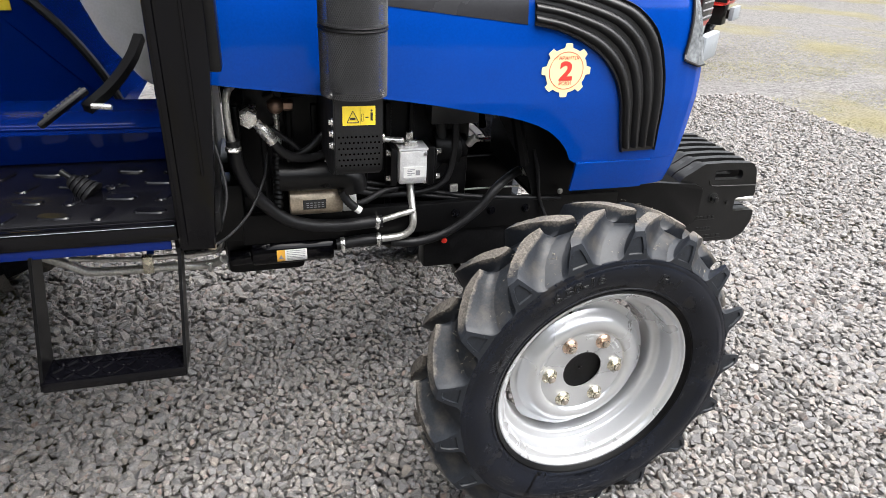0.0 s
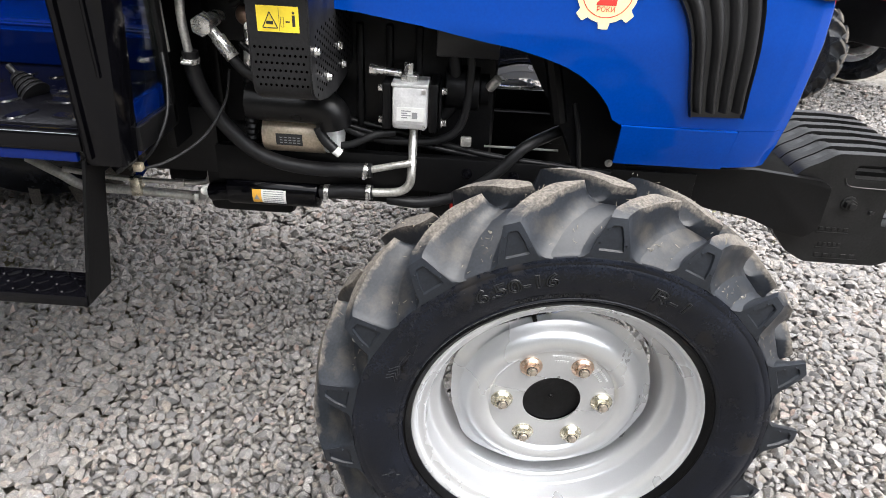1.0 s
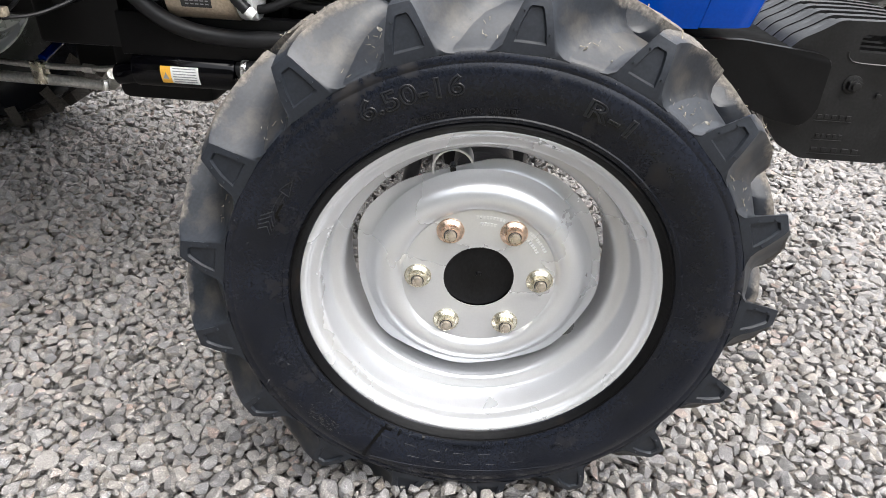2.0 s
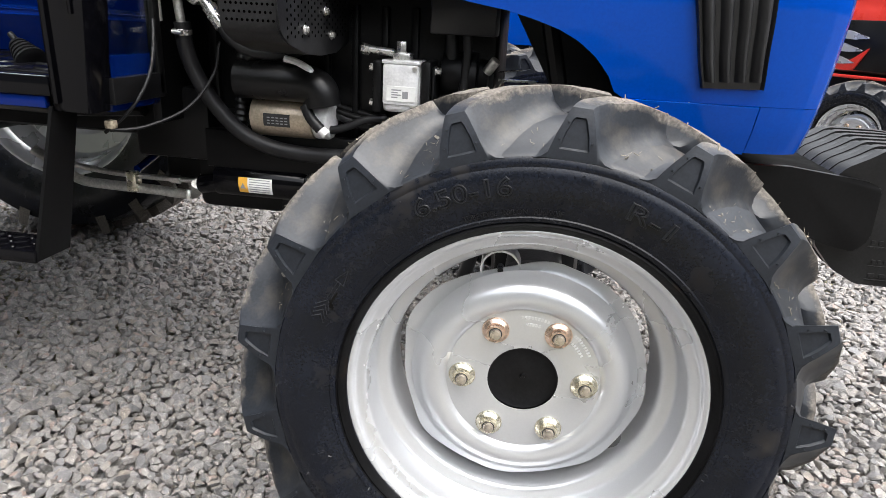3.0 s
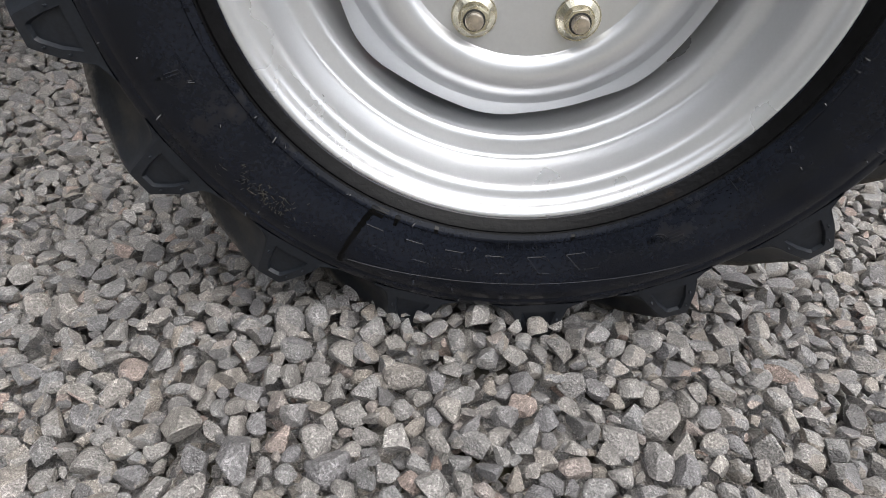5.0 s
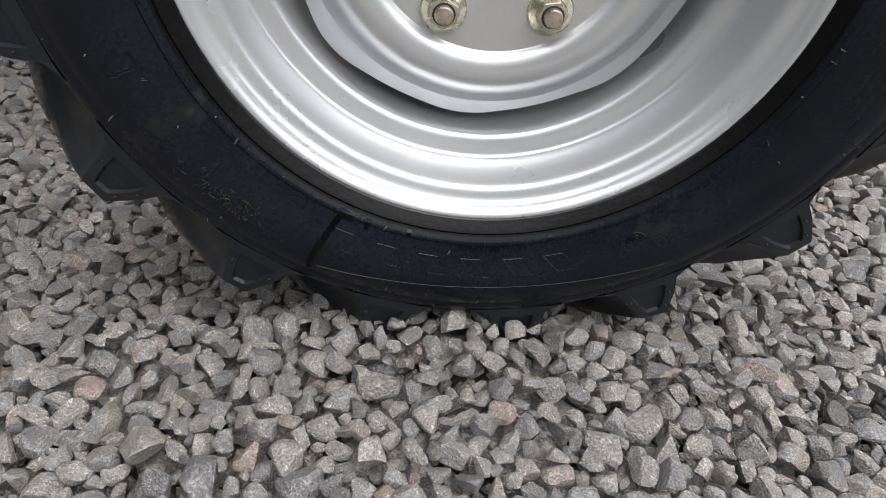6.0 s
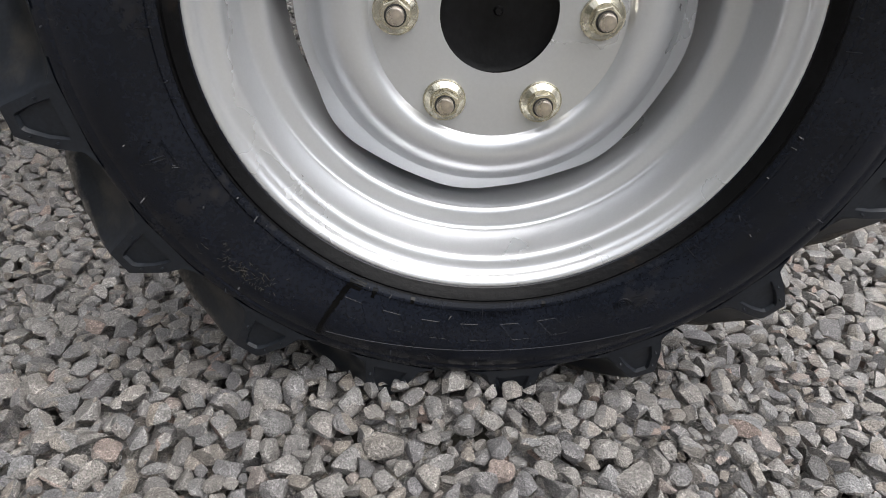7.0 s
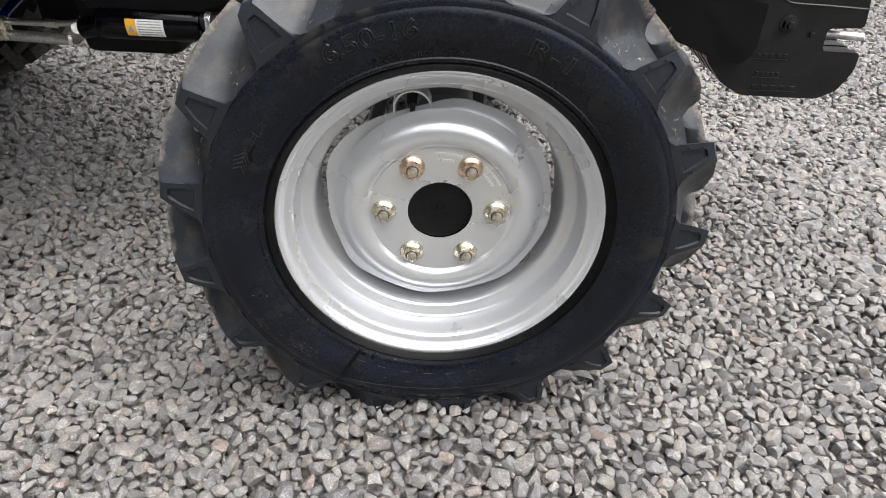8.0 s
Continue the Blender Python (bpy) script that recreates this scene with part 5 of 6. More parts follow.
# hose and loom beside the pump, small fittings low in the bay
bm = bmesh.new()
tube(bm, [(-0.182, 0.52, 0.800), (-0.180, 0.52, 0.75), (-0.190, 0.52, 0.665), (-0.217, 0.522, 0.624), (-0.282, 0.526, 0.606), (-0.396, 0.53, 0.610), (-0.50, 0.54, 0.655)], 0.0088, 12)
part("bypass_hose", bm, HOSE, tractor, "black rubber hose beside the pump")
bm = bmesh.new()
part("mount_lug", box(bmesh.new(), (-0.193, 0.500, 0.610), (-0.170, 0.512, 0.632), 0.004), TIN, tractor)
rod(bm, (-0.142, 0.53, 0.728), (-0.124, 0.52, 0.752), 0.010, 12, bevel=0.002)
part("small_fitting", bm, TIN, tractor)
part("drain_cap", rod(bmesh.new(), (-0.200, 0.512, 0.470), (-0.200, 0.500, 0.468), 0.008, 14, bevel=0.003), RED, tractor, "small orange-red drain cap")
bm = bmesh.new()
tube(bm, [(-0.153, 0.60, 0.716), (-0.122, 0.60, 0.725), (-0.078, 0.60, 0.732)], 0.0016, 6)
part("wire_guard", bm, STEEL, tractor)
part("rail_strip", box(bmesh.new(), (-0.142, 0.530, 0.6015), (0.016, 0.536, 0.6050), 0.001), TIN, tractor)
bm = bmesh.new()
tube(bm, [(-0.478, 0.53, 0.651), (-0.426, 0.53, 0.630), (-0.291, 0.53, 0.602), (-0.150, 0.53, 0.579), (0.040, 0.525, 0.563)], 0.0058, 10, 12, ridged=0.2)
part("loom_conduit", bm, PLASTIC, tractor, "black corrugated cable conduit")
# the plumbing hangs off the engine as one run
for ob in set(tractor.children) - earlier - {pump}:
    if ob.name.split(".")[0] not in ("pump_fitting", "control_cable", "cable_plug", "steel_pipe", "pipe_bracket", "pipe_bolt"):
        ob.location = (0.015, 0, 0.002)

# front bumper weights
WEIGHT = rounded([(0.520, 0.575), (0.545, 0.606), (0.578, 0.624), (0.604, 0.642), (0.690, 0.643), (0.776, 0.638), (0.794, 0.615), (0.806, 0.568), (0.812, 0.530), (0.742, 0.526), (0.746, 0.482), (0.824, 0.482), (0.826, 0.446), (0.806, 0.402), (0.770, 0.383), (0.610, 0.384), (0.562, 0.410), (0.522, 0.455)], 0.010)
SLOT = rounded([(0.650, 0.590), (0.650, 0.620), (0.742, 0.619), (0.750, 0.603), (0.744, 0.588)], 0.009)
bm = plate_holes(bmesh.new(), WEIGHT, [SLOT], 0.520, 0.540)
THICK = rounded([(0.521, 0.575), (0.546, 0.605), (0.579, 0.623), (0.603, 0.639), (0.632, 0.632), (0.640, 0.575), (0.660, 0.566), (0.803, 0.562), (0.810, 0.532), (0.740, 0.528), (0.744, 0.480), (0.822, 0.480), (0.824, 0.447), (0.804, 0.404), (0.769, 0.385), (0.611, 0.386), (0.563, 0.412), (0.523, 0.456)], 0.008)
plate(bm, THICK, 0.5225, 0.5640, 0.004)
IRON = material("worn_black_iron", (0.0070, 0.0070, 0.0072), 0.40, vary=0.4, scale=18, bump=0.12, spec=0.28)
weight_mesh = None
for k in range(7):
    if weight_mesh is None:
        o = part("ballast_weight", bm, IRON, tractor, "black cast-iron ballast weight with a hand slot")
        weight_mesh = o.data
    else:
        o = new("ballast_weight", weight_mesh)
        o.parent = tractor
        o["label"] = "black cast-iron ballast weight with a hand slot"
        o.location = (0.0, 0.046 * k, 0.0)
# lengthened to fill the gap; matte black puts the gap's shade into the colour
bm = bmesh.new()
box(bm, (0.14, 0.525, 0.50), (0.60, 0.84, 0.59), 0.006)
box(bm, (0.58, 0.55, 0.565), (0.74, 0.83, 0.578), 0.003)
part("weight_bracket", bm, material("matte_gap_black", (0.003, 0.003, 0.003), 0.9, vary=0.3, scale=20, bump=0.1, spec=0.05), tractor)
bm = plate(bmesh.new(), rounded([(0.10, 0.590), (0.44, 0.602), (0.580, 0.586), (0.604, 0.574), (0.607, 0.480), (0.585, 0.452), (0.53, 0.462), (0.45, 0.492), (0.334, 0.512), (0.10, 0.512)], 0.008), 0.502, 0.516, 0.0015)
part("side_plate", bm, BLACK, tractor, "black side plate that carries the ballast weights")
bm = hexbolt(bmesh.new(), (0.661, 0.520, 0.532), (0, -1, 0), 0.013, 0.012, 0.017, 0.008)
part("weight_bolt", bm, IRON, tractor)
bm = bmesh.new()
for x0_, x1_, z in ((0.615, 0.686, 0.461), (0.625, 0.681, 0.4235), (0.625, 0.726, 0.396)):
    box(bm, (x0_, 0.5185, z - 0.0015), (x1_, 0.5215, z + 0.0005), 0.0004)
    for q in range(5):
        w = (x1_ - x0_) / 6
        box(bm, (x0_ + 0.004 + q * w * 1.15, 0.5185, z + 0.004), (x0_ + 0.004 + q * w * 1.15 + w * 0.7, 0.5215, z + 0.012), 0.0008)
stuff(part("cast_mark", bm, IRON, tractor, "raised cast marks that cannot be read", smooth=False))
bm = bmesh.new()
tube(bm, [(0.634, 0.5205, 0.590), (0.640, 0.5205, 0.577), (0.660, 0.5205, 0.570), (0.73, 0.5205, 0.568), (0.806, 0.5205, 0.565)], 0.0022, 6)
part("cast_rib", bm, IRON, tractor)
part("weight_bolt", hexbolt(bmesh.new(), (0.712, 0.520, 0.515), (0, -1, 0), 0.005, 0.006), IRON, tractor)
bm = bmesh.new()
rod(bm, (0.742, 0.56, 0.506), (0.840, 0.56, 0.502), 0.008, 12)
rod(bm, (0.76, 0.62, 0.60), (0.840, 0.62, 0.59), 0.012, 12, bevel=0.002)
part("tow_pin", bm, TIN, tractor, "bright steel tow pin and handle")

# ---- cab ----
bm = plate(bmesh.new(), [(-0.807, 0.646), (-0.742, 0.646), (-0.728, 0.80), (-0.712, 1.0), (-0.70, 2.21), (-0.807, 2.21)], 0.215, 0.275, 0.006)
part("cab_post", bm, BLACK_GLOSS, tractor, "gloss black cab corner post")
# added ridges stand in for the vertical highlights of the smooth post
for x0_, x1_, z0_ in ((-0.800, -0.790, 0.66), (-0.750, -0.744, 0.80)):
    part("highlight_ridge", box(bmesh.new(), (x0_, 0.2095, z0_), (x1_, 0.2155, 1.65), 0.002), BLACK_GLOSS, tractor)
bm = bmesh.new()
box(bm, (-0.722, 0.235, 0.985), (-0.694, 0.30, 1.65), 0.004)
part("post_trim", bm, PLASTIC, tractor)
GLASS = bpy.data.materials.new("tinted_glass")
GLASS.use_nodes = True
g = GLASS.node_tree.nodes["Principled BSDF"]
g.inputs["Base Color"].default_value, g.inputs["Transmission Weight"].default_value, g.inputs["Roughness"].default_value, g.inputs["IOR"].default_value = (0.55, 0.62, 0.62, 1), 1.0, 0.02, 1.45
bm = bmesh.new()
box(bm, (-0.742, 0.276, 0.70), (-0.737, 0.41, 2.20))
pane = part("lower_window", bm, GLASS, tractor, "narrow tinted window beside the cab post", smooth=False)
pane.visible_shadow = False
bm = bmesh.new()
box(bm, (-0.762, 0.285, 0.640), (-0.748, 0.430, 0.735), 0.003)
part("firewall_panel", bm, BLUE_SHADED, tractor)
# unseen roof and pillars, added to shade the cab and the ground beside it
bm = bmesh.new()
box(bm, (-2.15, 0.16, 2.20), (-0.62, 1.20, 2.30), 0.03)
part("cab_roof", bm, BLACK, tractor)
for x, y in ((-2.05, 0.22), (-2.05, 1.10), (-0.78, 1.10)):
    part("cab_pillar", box(bmesh.new(), (x - 0.03, y, 0.70), (x + 0.03, y + 0.05, 2.21), 0.006), BLACK_GLOSS, tractor)
bm = bmesh.new()
box(bm, (-0.75, 0.405, 0.66), (-0.73, 0.425, 2.21), 0.003)
box(bm, (-0.75, 0.27, 0.655), (-0.73, 0.42, 0.70), 0.003)
part("window_frame", bm, PLASTIC, tractor)
bm = bmesh.new()
box(bm, (-0.765, 0.425, 0.60), (-0.745, 0.95, 1.20), 0.004)
part("firewall", bm, BLACK, tractor, "black steel firewall behind the engine")
# unseen walls at the cab's back, far side and front, added to darken it
bm = bmesh.new()
box(bm, (-2.09, 0.22, 0.70), (-2.07, 1.48, 2.21), 0.004)
box(bm, (-2.08, 1.462, 0.70), (-0.76, 1.48, 2.21), 0.004)
box(bm, (-0.77, 0.43, 1.21), (-0.755, 1.47, 2.21), 0.004)
part("cab_wall", bm, PLASTIC, tractor)
# floor, sill, tunnel
bm = bmesh.new()
box(bm, (-1.75, 0.235, 0.672), (-0.760, 1.12, 0.700), 0.002)
cab_floor = part("cab_floor", bm, BLACK, tractor)
bm = bmesh.new()
box(bm, (-1.70, 0.245, 0.701), (-0.800, 0.60, 0.706), 0.002)
part("floor_mat", bm, MAT, cab_floor, "shiny black rubber floor mat with raised ovals")


def oval(bm, x, y, lx, ly, turn, z=0.706, h=0.003):
    m = pose(x, y, z, 0, 0, turn)
    ring = [m @ Vector((lx * math.copysign(abs(math.cos(t)) ** 0.6, math.cos(t)), ly * math.copysign(abs(math.sin(t)) ** 0.6, math.sin(t)), 0)) for t in (math.tau * k / 20 for k in range(20))]
    a = [bm.verts.new(q) for q in ring]
    b = [bm.verts.new(q.lerp(m @ Vector((0, 0, 0)), 0.12) + Vector((0, 0, h))) for q in ring]
    for i in range(20):
        k = (i + 1) % 20
        bm.faces.new((a[i], a[k], b[k], b[i]))
    bm.faces.new(b)


bm = bmesh.new()
for i in range(10):
    for j in range(4):
        oval(bm, -0.86 - 0.085 * i + 0.02 * (j % 2), 0.285 + 0.08 * j, 0.032, 0.014, 70 if (i + j) % 2 else -10)
stuff(part("mat_oval", bm, MAT, cab_floor))
bm = bmesh.new()
box(bm, (-1.75, 0.215, 0.670), (-0.807, 0.245, 0.7035), 0.004)
part("door_sill", bm, BLACK_GLOSS, tractor, "black door sill with a worn edge")
bm = bmesh.new()
box(bm, (-1.75, 0.220, 0.650), (-0.822, 0.232, 0.6695), 0.002)
part("sill_strip", bm, BLUE_SHADED, tractor)
bm = bmesh.new()
tube(bm, [(-1.75 + 0.094 * k, 0.2148, 0.7028 + 0.0004 * (k % 2)) for k in range(11)], 0.0007, 6, 2)
part("worn_edge", bm, GREY_STEEL, tractor, "bare metal worn along the sill's edge")
bm = bmesh.new()
prof = [(0.595, 0.700), (0.562, 0.792), (0.580, 0.803), (0.80, 0.803), (0.80, 0.70)]
a = [bm.verts.new((-1.75, y, z)) for y, z in prof]
b = [bm.verts.new((-0.765, y - 0.02, z) if z > 0.72 else (-0.765, y, z)) for y, z in prof]
for i in range(len(prof)):
    k = (i + 1) % len(prof)
    bm.faces.new((a[i], a[k], b[k], b[i]))
bm.faces.new(a)
bm.faces.new(b[::-1])
bmesh.ops.bevel(bm, geom=[e for e in bm.edges if abs(e.verts[0].co.x - e.verts[1].co.x) > 0.5], offset=0.008, segments=3, affect="EDGES")
part("transmission_tunnel", bm, BLUE_SHADED, tractor, "blue transmission tunnel with a ledge")
# far mudguard seen through the cab
bm = bmesh.new()
ring = [(-1.69 + 0.715 * math.cos(radians(t)), 0.50 + 0.715 * math.sin(radians(t))) for t in range(16, 121, 3)]
ring += [(-2.05, 0.70), (-1.0, 0.70)]
plate(bm, ring, 0.985, 1.0)
for t in range(16, 120, 3):
    v = [bm.verts.new((-1.69 + 0.715 * math.cos(radians(q)), y, 0.50 + 0.715 * math.sin(radians(q)))) for q in (t, t + 3) for y in (0.985, 1.45)]
    bm.faces.new((v[0], v[1], v[3], v[2]))
fender = part("mudguard", bm, BLUE_SHADED, tractor, "blue rear mudguard with a black rubber edge")
bm = bmesh.new()
tube(bm, [(-1.69 + 0.722 * math.cos(radians(t)), 0.985, 0.50 + 0.722 * math.sin(radians(t))) for t in range(12, 121, 6)], 0.012, 8, 2)
part("rubber_edge", bm, HOSE, fender)
bm = bmesh.new()
box(bm, (-1.32, 0.978, 0.985), (-1.225, 0.984, 1.06), 0.001)
part("warning_sticker", bm, YELLOW, fender, "yellow warning sticker", smooth=False)
# dash console, pedal, lever boot
bm = plate(bmesh.new(), rounded([(-0.985, 1.10), (-0.94, 0.985), (-0.865, 0.885), (-0.765, 0.885), (-0.765, 1.45), (-1.02, 1.45)], 0.02), 0.56, 0.84, 0.01)
part("dash_console", bm, GREY_CAB, tractor, "light grey plastic dash console")
bm = bmesh.new()
tube(bm, [(-0.865, 0.53, 0.995), (-0.880, 0.47, 0.960), (-0.912, 0.41, 0.922), (-0.952, 0.36, 0.892)], 0.0130, 4)
pedal = part("brake_pedal", bm, PLASTIC, tractor, "black brake pedal with a ribbed pad")
bm = bmesh.new()
m = pose(-0.985, 0.345, 0.900, -30, -32, 25)
box(bm, (-0.056, -0.015, -0.005), (0.052, 0.015, 0.005), 0.004, m=m)
part("pedal_pad", bm, HOSE, pedal)
bm = bmesh.new()
for i in range(9):
    for j in range(3):
        p = m @ Vector((-0.034 + 0.0095 * i, -0.0095 + 0.0095 * j, 0.005))
        box(bm, (-0.0035, -0.0035, -0.001), (0.0035, 0.0035, 0.003), m=Matrix.Translation(p) @ m.to_3x3().to_4x4())
stuff(part("pad_stud", bm, HOSE, pedal, smooth=False))
bm = bmesh.new()
rod(bm, (-0.94, 0.35, 0.90), (-0.905, 0.345, 0.898), 0.006, 10)
part("pedal_pin", bm, STEEL, pedal)
bm = bmesh.new()
for k in range(5):
    c0 = Vector((-1.020 + 0.008 * k, 0.40 - 0.003 * k, 0.738 - 0.006 * k))
    r0 = 0.012 + 0.003 * k
    rod(bm, c0, c0 + Vector((0.008, -0.003, -0.006)), r0, 20, r2=r0 + 0.006, bevel=0.002)
rod(bm, (-1.036, 0.408, 0.753), (-1.015, 0.40, 0.737), 0.006, 12)
part("lever_boot", bm, HOSE, tractor, "black ribbed rubber lever boot on the floor")
# step
legs = []
for x0_, x1_ in ((-0.806, -0.820), (-1.062, -1.078)):
    bm = bmesh.new()
    vs = [bm.verts.new(q) for q in ((x0_, 0.215, 0.655), (x0_, 0.275, 0.655), (x1_, 0.222, 0.405), (x1_, 0.145, 0.405), (x0_ - 0.006, 0.215, 0.655), (x0_ - 0.006, 0.275, 0.655), (x1_ - 0.006, 0.222, 0.405), (x1_ - 0.006, 0.145, 0.405))]
    for f in ((0, 1, 2, 3), (4, 5, 6, 7), (0, 1, 5, 4), (1, 2, 6, 5), (2, 3, 7, 6), (3, 0, 4, 7)):
        bm.faces.new([vs[i] for i in f])
    legs.append(bm)
bm = bmesh.new()
box(bm, (-1.078, 0.150, 0.418), (-0.826, 0.222, 0.423), 0.001)
box(bm, (-1.080, 0.143, 0.402), (-0.822, 0.150, 0.424), 0.002)
step = part("boarding_step", bm, BLACK_GLOSS, tractor, "black hanging boarding step with a chequered tread")
for bm in legs:
    part("step_leg", bm, BLACK, step)
bm = bmesh.new()
for i in range(11):
    for j in range(3):
        oval(bm, -1.060 + 0.0225 * i, 0.163 + 0.022 * j, 0.012, 0.003, 45 if (i + j) % 2 else -45, 0.423, 0.002)
stuff(part("tread_bar", bm, BLACK_GLOSS, step))
# dark underside, gearbox and rear axle
bm = bmesh.new()
box(bm, (-1.80, 0.66, 0.52), (-0.70, 0.88, 0.67), 0.03)
rod(bm, (-1.69, 0.30, 0.52), (-1.69, 1.20, 0.52), 0.09, 24)
tube(bm, [(-0.80, 0.45, 0.62), (-1.00, 0.50, 0.60), (-1.30, 0.62, 0.58)], 0.012, 8)
tube(bm, [(-0.90, 1.0, 0.60), (-1.20, 0.95, 0.55), (-1.50, 0.9, 0.50)], 0.03, 8)
part("gearbox", bm, CAST, tractor, "black gearbox and rear axle")
bm = bmesh.new()
rod(bm, (-0.93, 0.70, 0.485), (-0.935, 0.60, 0.455), 0.009, 12)
part("blue_plug", bm, BLUE_SHADED, tractor)


def big_wheel(at, facing, r=0.56, width=0.28, rim_r=0.33, lugs=20, body=tractor, paint=SILVER, names=("rear_tyre", "rear_wheel")):
    """A large lugged wheel; facing: 1 shows its hollow side to -y."""
    bm = bmesh.new()
    w = width / 2
    rows = [(rim_r, w * 0.75), (rim_r + 0.05, w * 0.98), (r - 0.09, w), (r - 0.055, w * 0.92), (r - 0.04, w * 0.6), (r - 0.035, 0)]
    rows = rows + [(a, -b) for a, b in rows[-2::-1]]
    turned(bm, rows, 72)
    ty = part(names[0], bm, RUBBER, body)
    ty.matrix_local = pose(*at)
    lug = bmesh.new()
    secs = []
    for a, th, rt, rb in ((-0.01, -14, r, r - 0.05), (w * 0.5, -6, r, r - 0.05), (w * 0.97, 0, r - 0.012, r - 0.08)):
        secs.append([lug.verts.new(on_wheel(90 + th + q, rr, a)) for q, rr in ((-2.6, rb), (-1.8, rt), (1.8, rt), (2.6, rb))])
    for a, b in zip(secs, secs[1:]):
        for k in range(3):
            lug.faces.new((a[k], a[k + 1], b[k + 1], b[k]))
    lug.faces.new(secs[0])
    lug.faces.new(secs[-1])
    first = part("tread_lug", lug, TREAD, ty, smooth=False)
    for side in (1, -1):
        for k in range(lugs):
            o = first if (side == 1 and k == 0) else new("tread_lug", first.data)
            o.parent = ty
            turn = Matrix.Rotation(radians(360 / lugs * (k + (0 if side == 1 else 0.5))), 4, "Y")
            o.matrix_local = turn @ Matrix.Diagonal((1, side, 1, 1))
    bm = bmesh.new()
    f = facing
    turned(bm, [(rim_r + 0.012, w * 0.78 * f), (rim_r - 0.005, w * 0.74 * f), (rim_r - 0.02, w * 0.5 * f), (rim_r - 0.035, w * 0.42 * f), (rim_r - 0.045, 0.1 * w * f), (rim_r - 0.06, -0.1 * w * f), (rim_r * 0.62, -0.22 * w * f), (rim_r * 0.45, -0.02 * w * f),
                (0.001, -0.02 * w * f), (0.001, -0.1 * w * f), (rim_r * 0.5, -0.1 * w * f), (rim_r * 0.64, -0.3 * w * f), (rim_r - 0.04, -0.2 * w * f), (rim_r - 0.02, -0.76 * w * f), (rim_r + 0.012, -0.78 * w * f), (rim_r + 0.01, 0.7 * w * f)], 64)
    wh = part(names[1], bm, paint, body)
    wh.matrix_local = pose(*at)
    return ty, wh


big_wheel((-1.69, 1.36, 0.555), 1)
big_wheel((-1.72, -0.01, 0.543), 1, r=0.545, width=0.25)

# ---- what stands round the yard ----
# unseen ring, tallest towards -x -y, added to cut low sky light
bm = bmesh.new()
ring = [(26 * math.cos(math.tau * k / 64), 26 * math.sin(math.tau * k / 64)) for k in range(64)]
for k in range(64):
    a, b = ring[k], ring[(k + 1) % 64]
    h0, h1 = (7.0 + 11.0 * max(0.0, math.cos(math.tau * q / 64 - radians(215))) for q in (k, k + 1))
    bm.faces.new([bm.verts.new(q) for q in ((*a, -0.1), (*b, -0.1), (*b, h1), (*a, h0))])
bmesh.ops.remove_doubles(bm, verts=bm.verts, dist=0.001)
back = solid(part("backdrop", bm, material("dull_green_ring", (0.06, 0.065, 0.05), 0.95, vary=0.4, scale=0.6, bump=0.0)), 0.3, 1)
tagged(back, "unseen dull green ring that cuts low sky light", "backdrop", kind="structure")

# a second blue tractor parked beside this one
second = thing("tractor", "second blue tractor parked beyond the first one", "tractor", (-0.35, 2.35, 0.0), "parked tractors")
for src in (tyre, wheel, bonnet):
    o = copy_thing(src, src.matrix_local.copy())
    o.parent = second
bm = bmesh.new()
box(bm, (-1.6, 0.45, 0.45), (0.4, 0.90, 0.85), 0.03)
part("chassis", bm, CAST, second)

# red tractors further along the row, turned
red = thing("tractor", "red tractor with black chassis and grey front weight", "tractor", group="parked tractors")
red.matrix_basis = pose(1.69, 3.20, 0.0, 0, 0, -48.7) @ Matrix.Scale(0.82, 4)
for m in (pose(0, 0, 0.375), pose(0, 1.22, 0.375, 0, 0, 180)):
    for src in (tyre, wheel):
        o = copy_thing(src, m)
        o.parent = red
bm = bmesh.new()
plate(bm, rounded([(-1.3, 0.80), (0.20, 0.80), (0.52, 0.75), (0.66, 0.75), (0.69, 0.90), (0.62, 1.17), (0.45, 1.25), (-1.3, 1.35)], 0.05), 0.33, 0.89, 0.03)
part("bonnet", bm, RED, red, "red bonnet with a dark grille")
bm = bmesh.new()
box(bm, (0.665, 0.40, 0.83), (0.70, 0.82, 1.09), 0.02)
nose = part("nose_grille", bm, GRILLE, red)
for k in range(4):
    part("grille_bar", box(bmesh.new(), (0.70, 0.43, 0.86 + 0.06 * k), (0.708, 0.79, 0.875 + 0.06 * k), 0.003), GREY_CAB, nose)
bm = bmesh.new()
box(bm, (-1.05, 0.318, 0.72), (0.66, 0.332, 1.06), 0.006)
side = part("side_panel", bm, PLASTIC, red)
side.location.z = 0.08
for k in range(3):
    x, z = -0.30 - 0.03 * k, 0.94 - 0.085 * k
    bm = plate(bmesh.new(), rounded([(x - 0.16, z + 0.045), (x - 0.02, z + 0.050), (x + 0.13, z), (x + 0.02, z - 0.012), (x - 0.16, z + 0.005)], 0.02), 0.296, 0.317, 0.006)
    part("silver_fin", bm, SILVER, side, "silver pointed trim fin")
bm = plate(bmesh.new(), rounded([(-0.80, 0.735), (-0.24, 0.720), (-0.16, 0.88), (-0.27, 0.79), (-0.80, 0.775)], 0.015), 0.300, 0.316, 0.004)
part("red_trim", bm, RED, side)
bm = bmesh.new()
box(bm, (-1.4, 0.46, 0.42), (0.62, 0.76, 0.78), 0.02)
rod(bm, (0, 0.12, 0.375), (0, 1.10, 0.375), 0.06, 16)
part("chassis", bm, CAST, red)
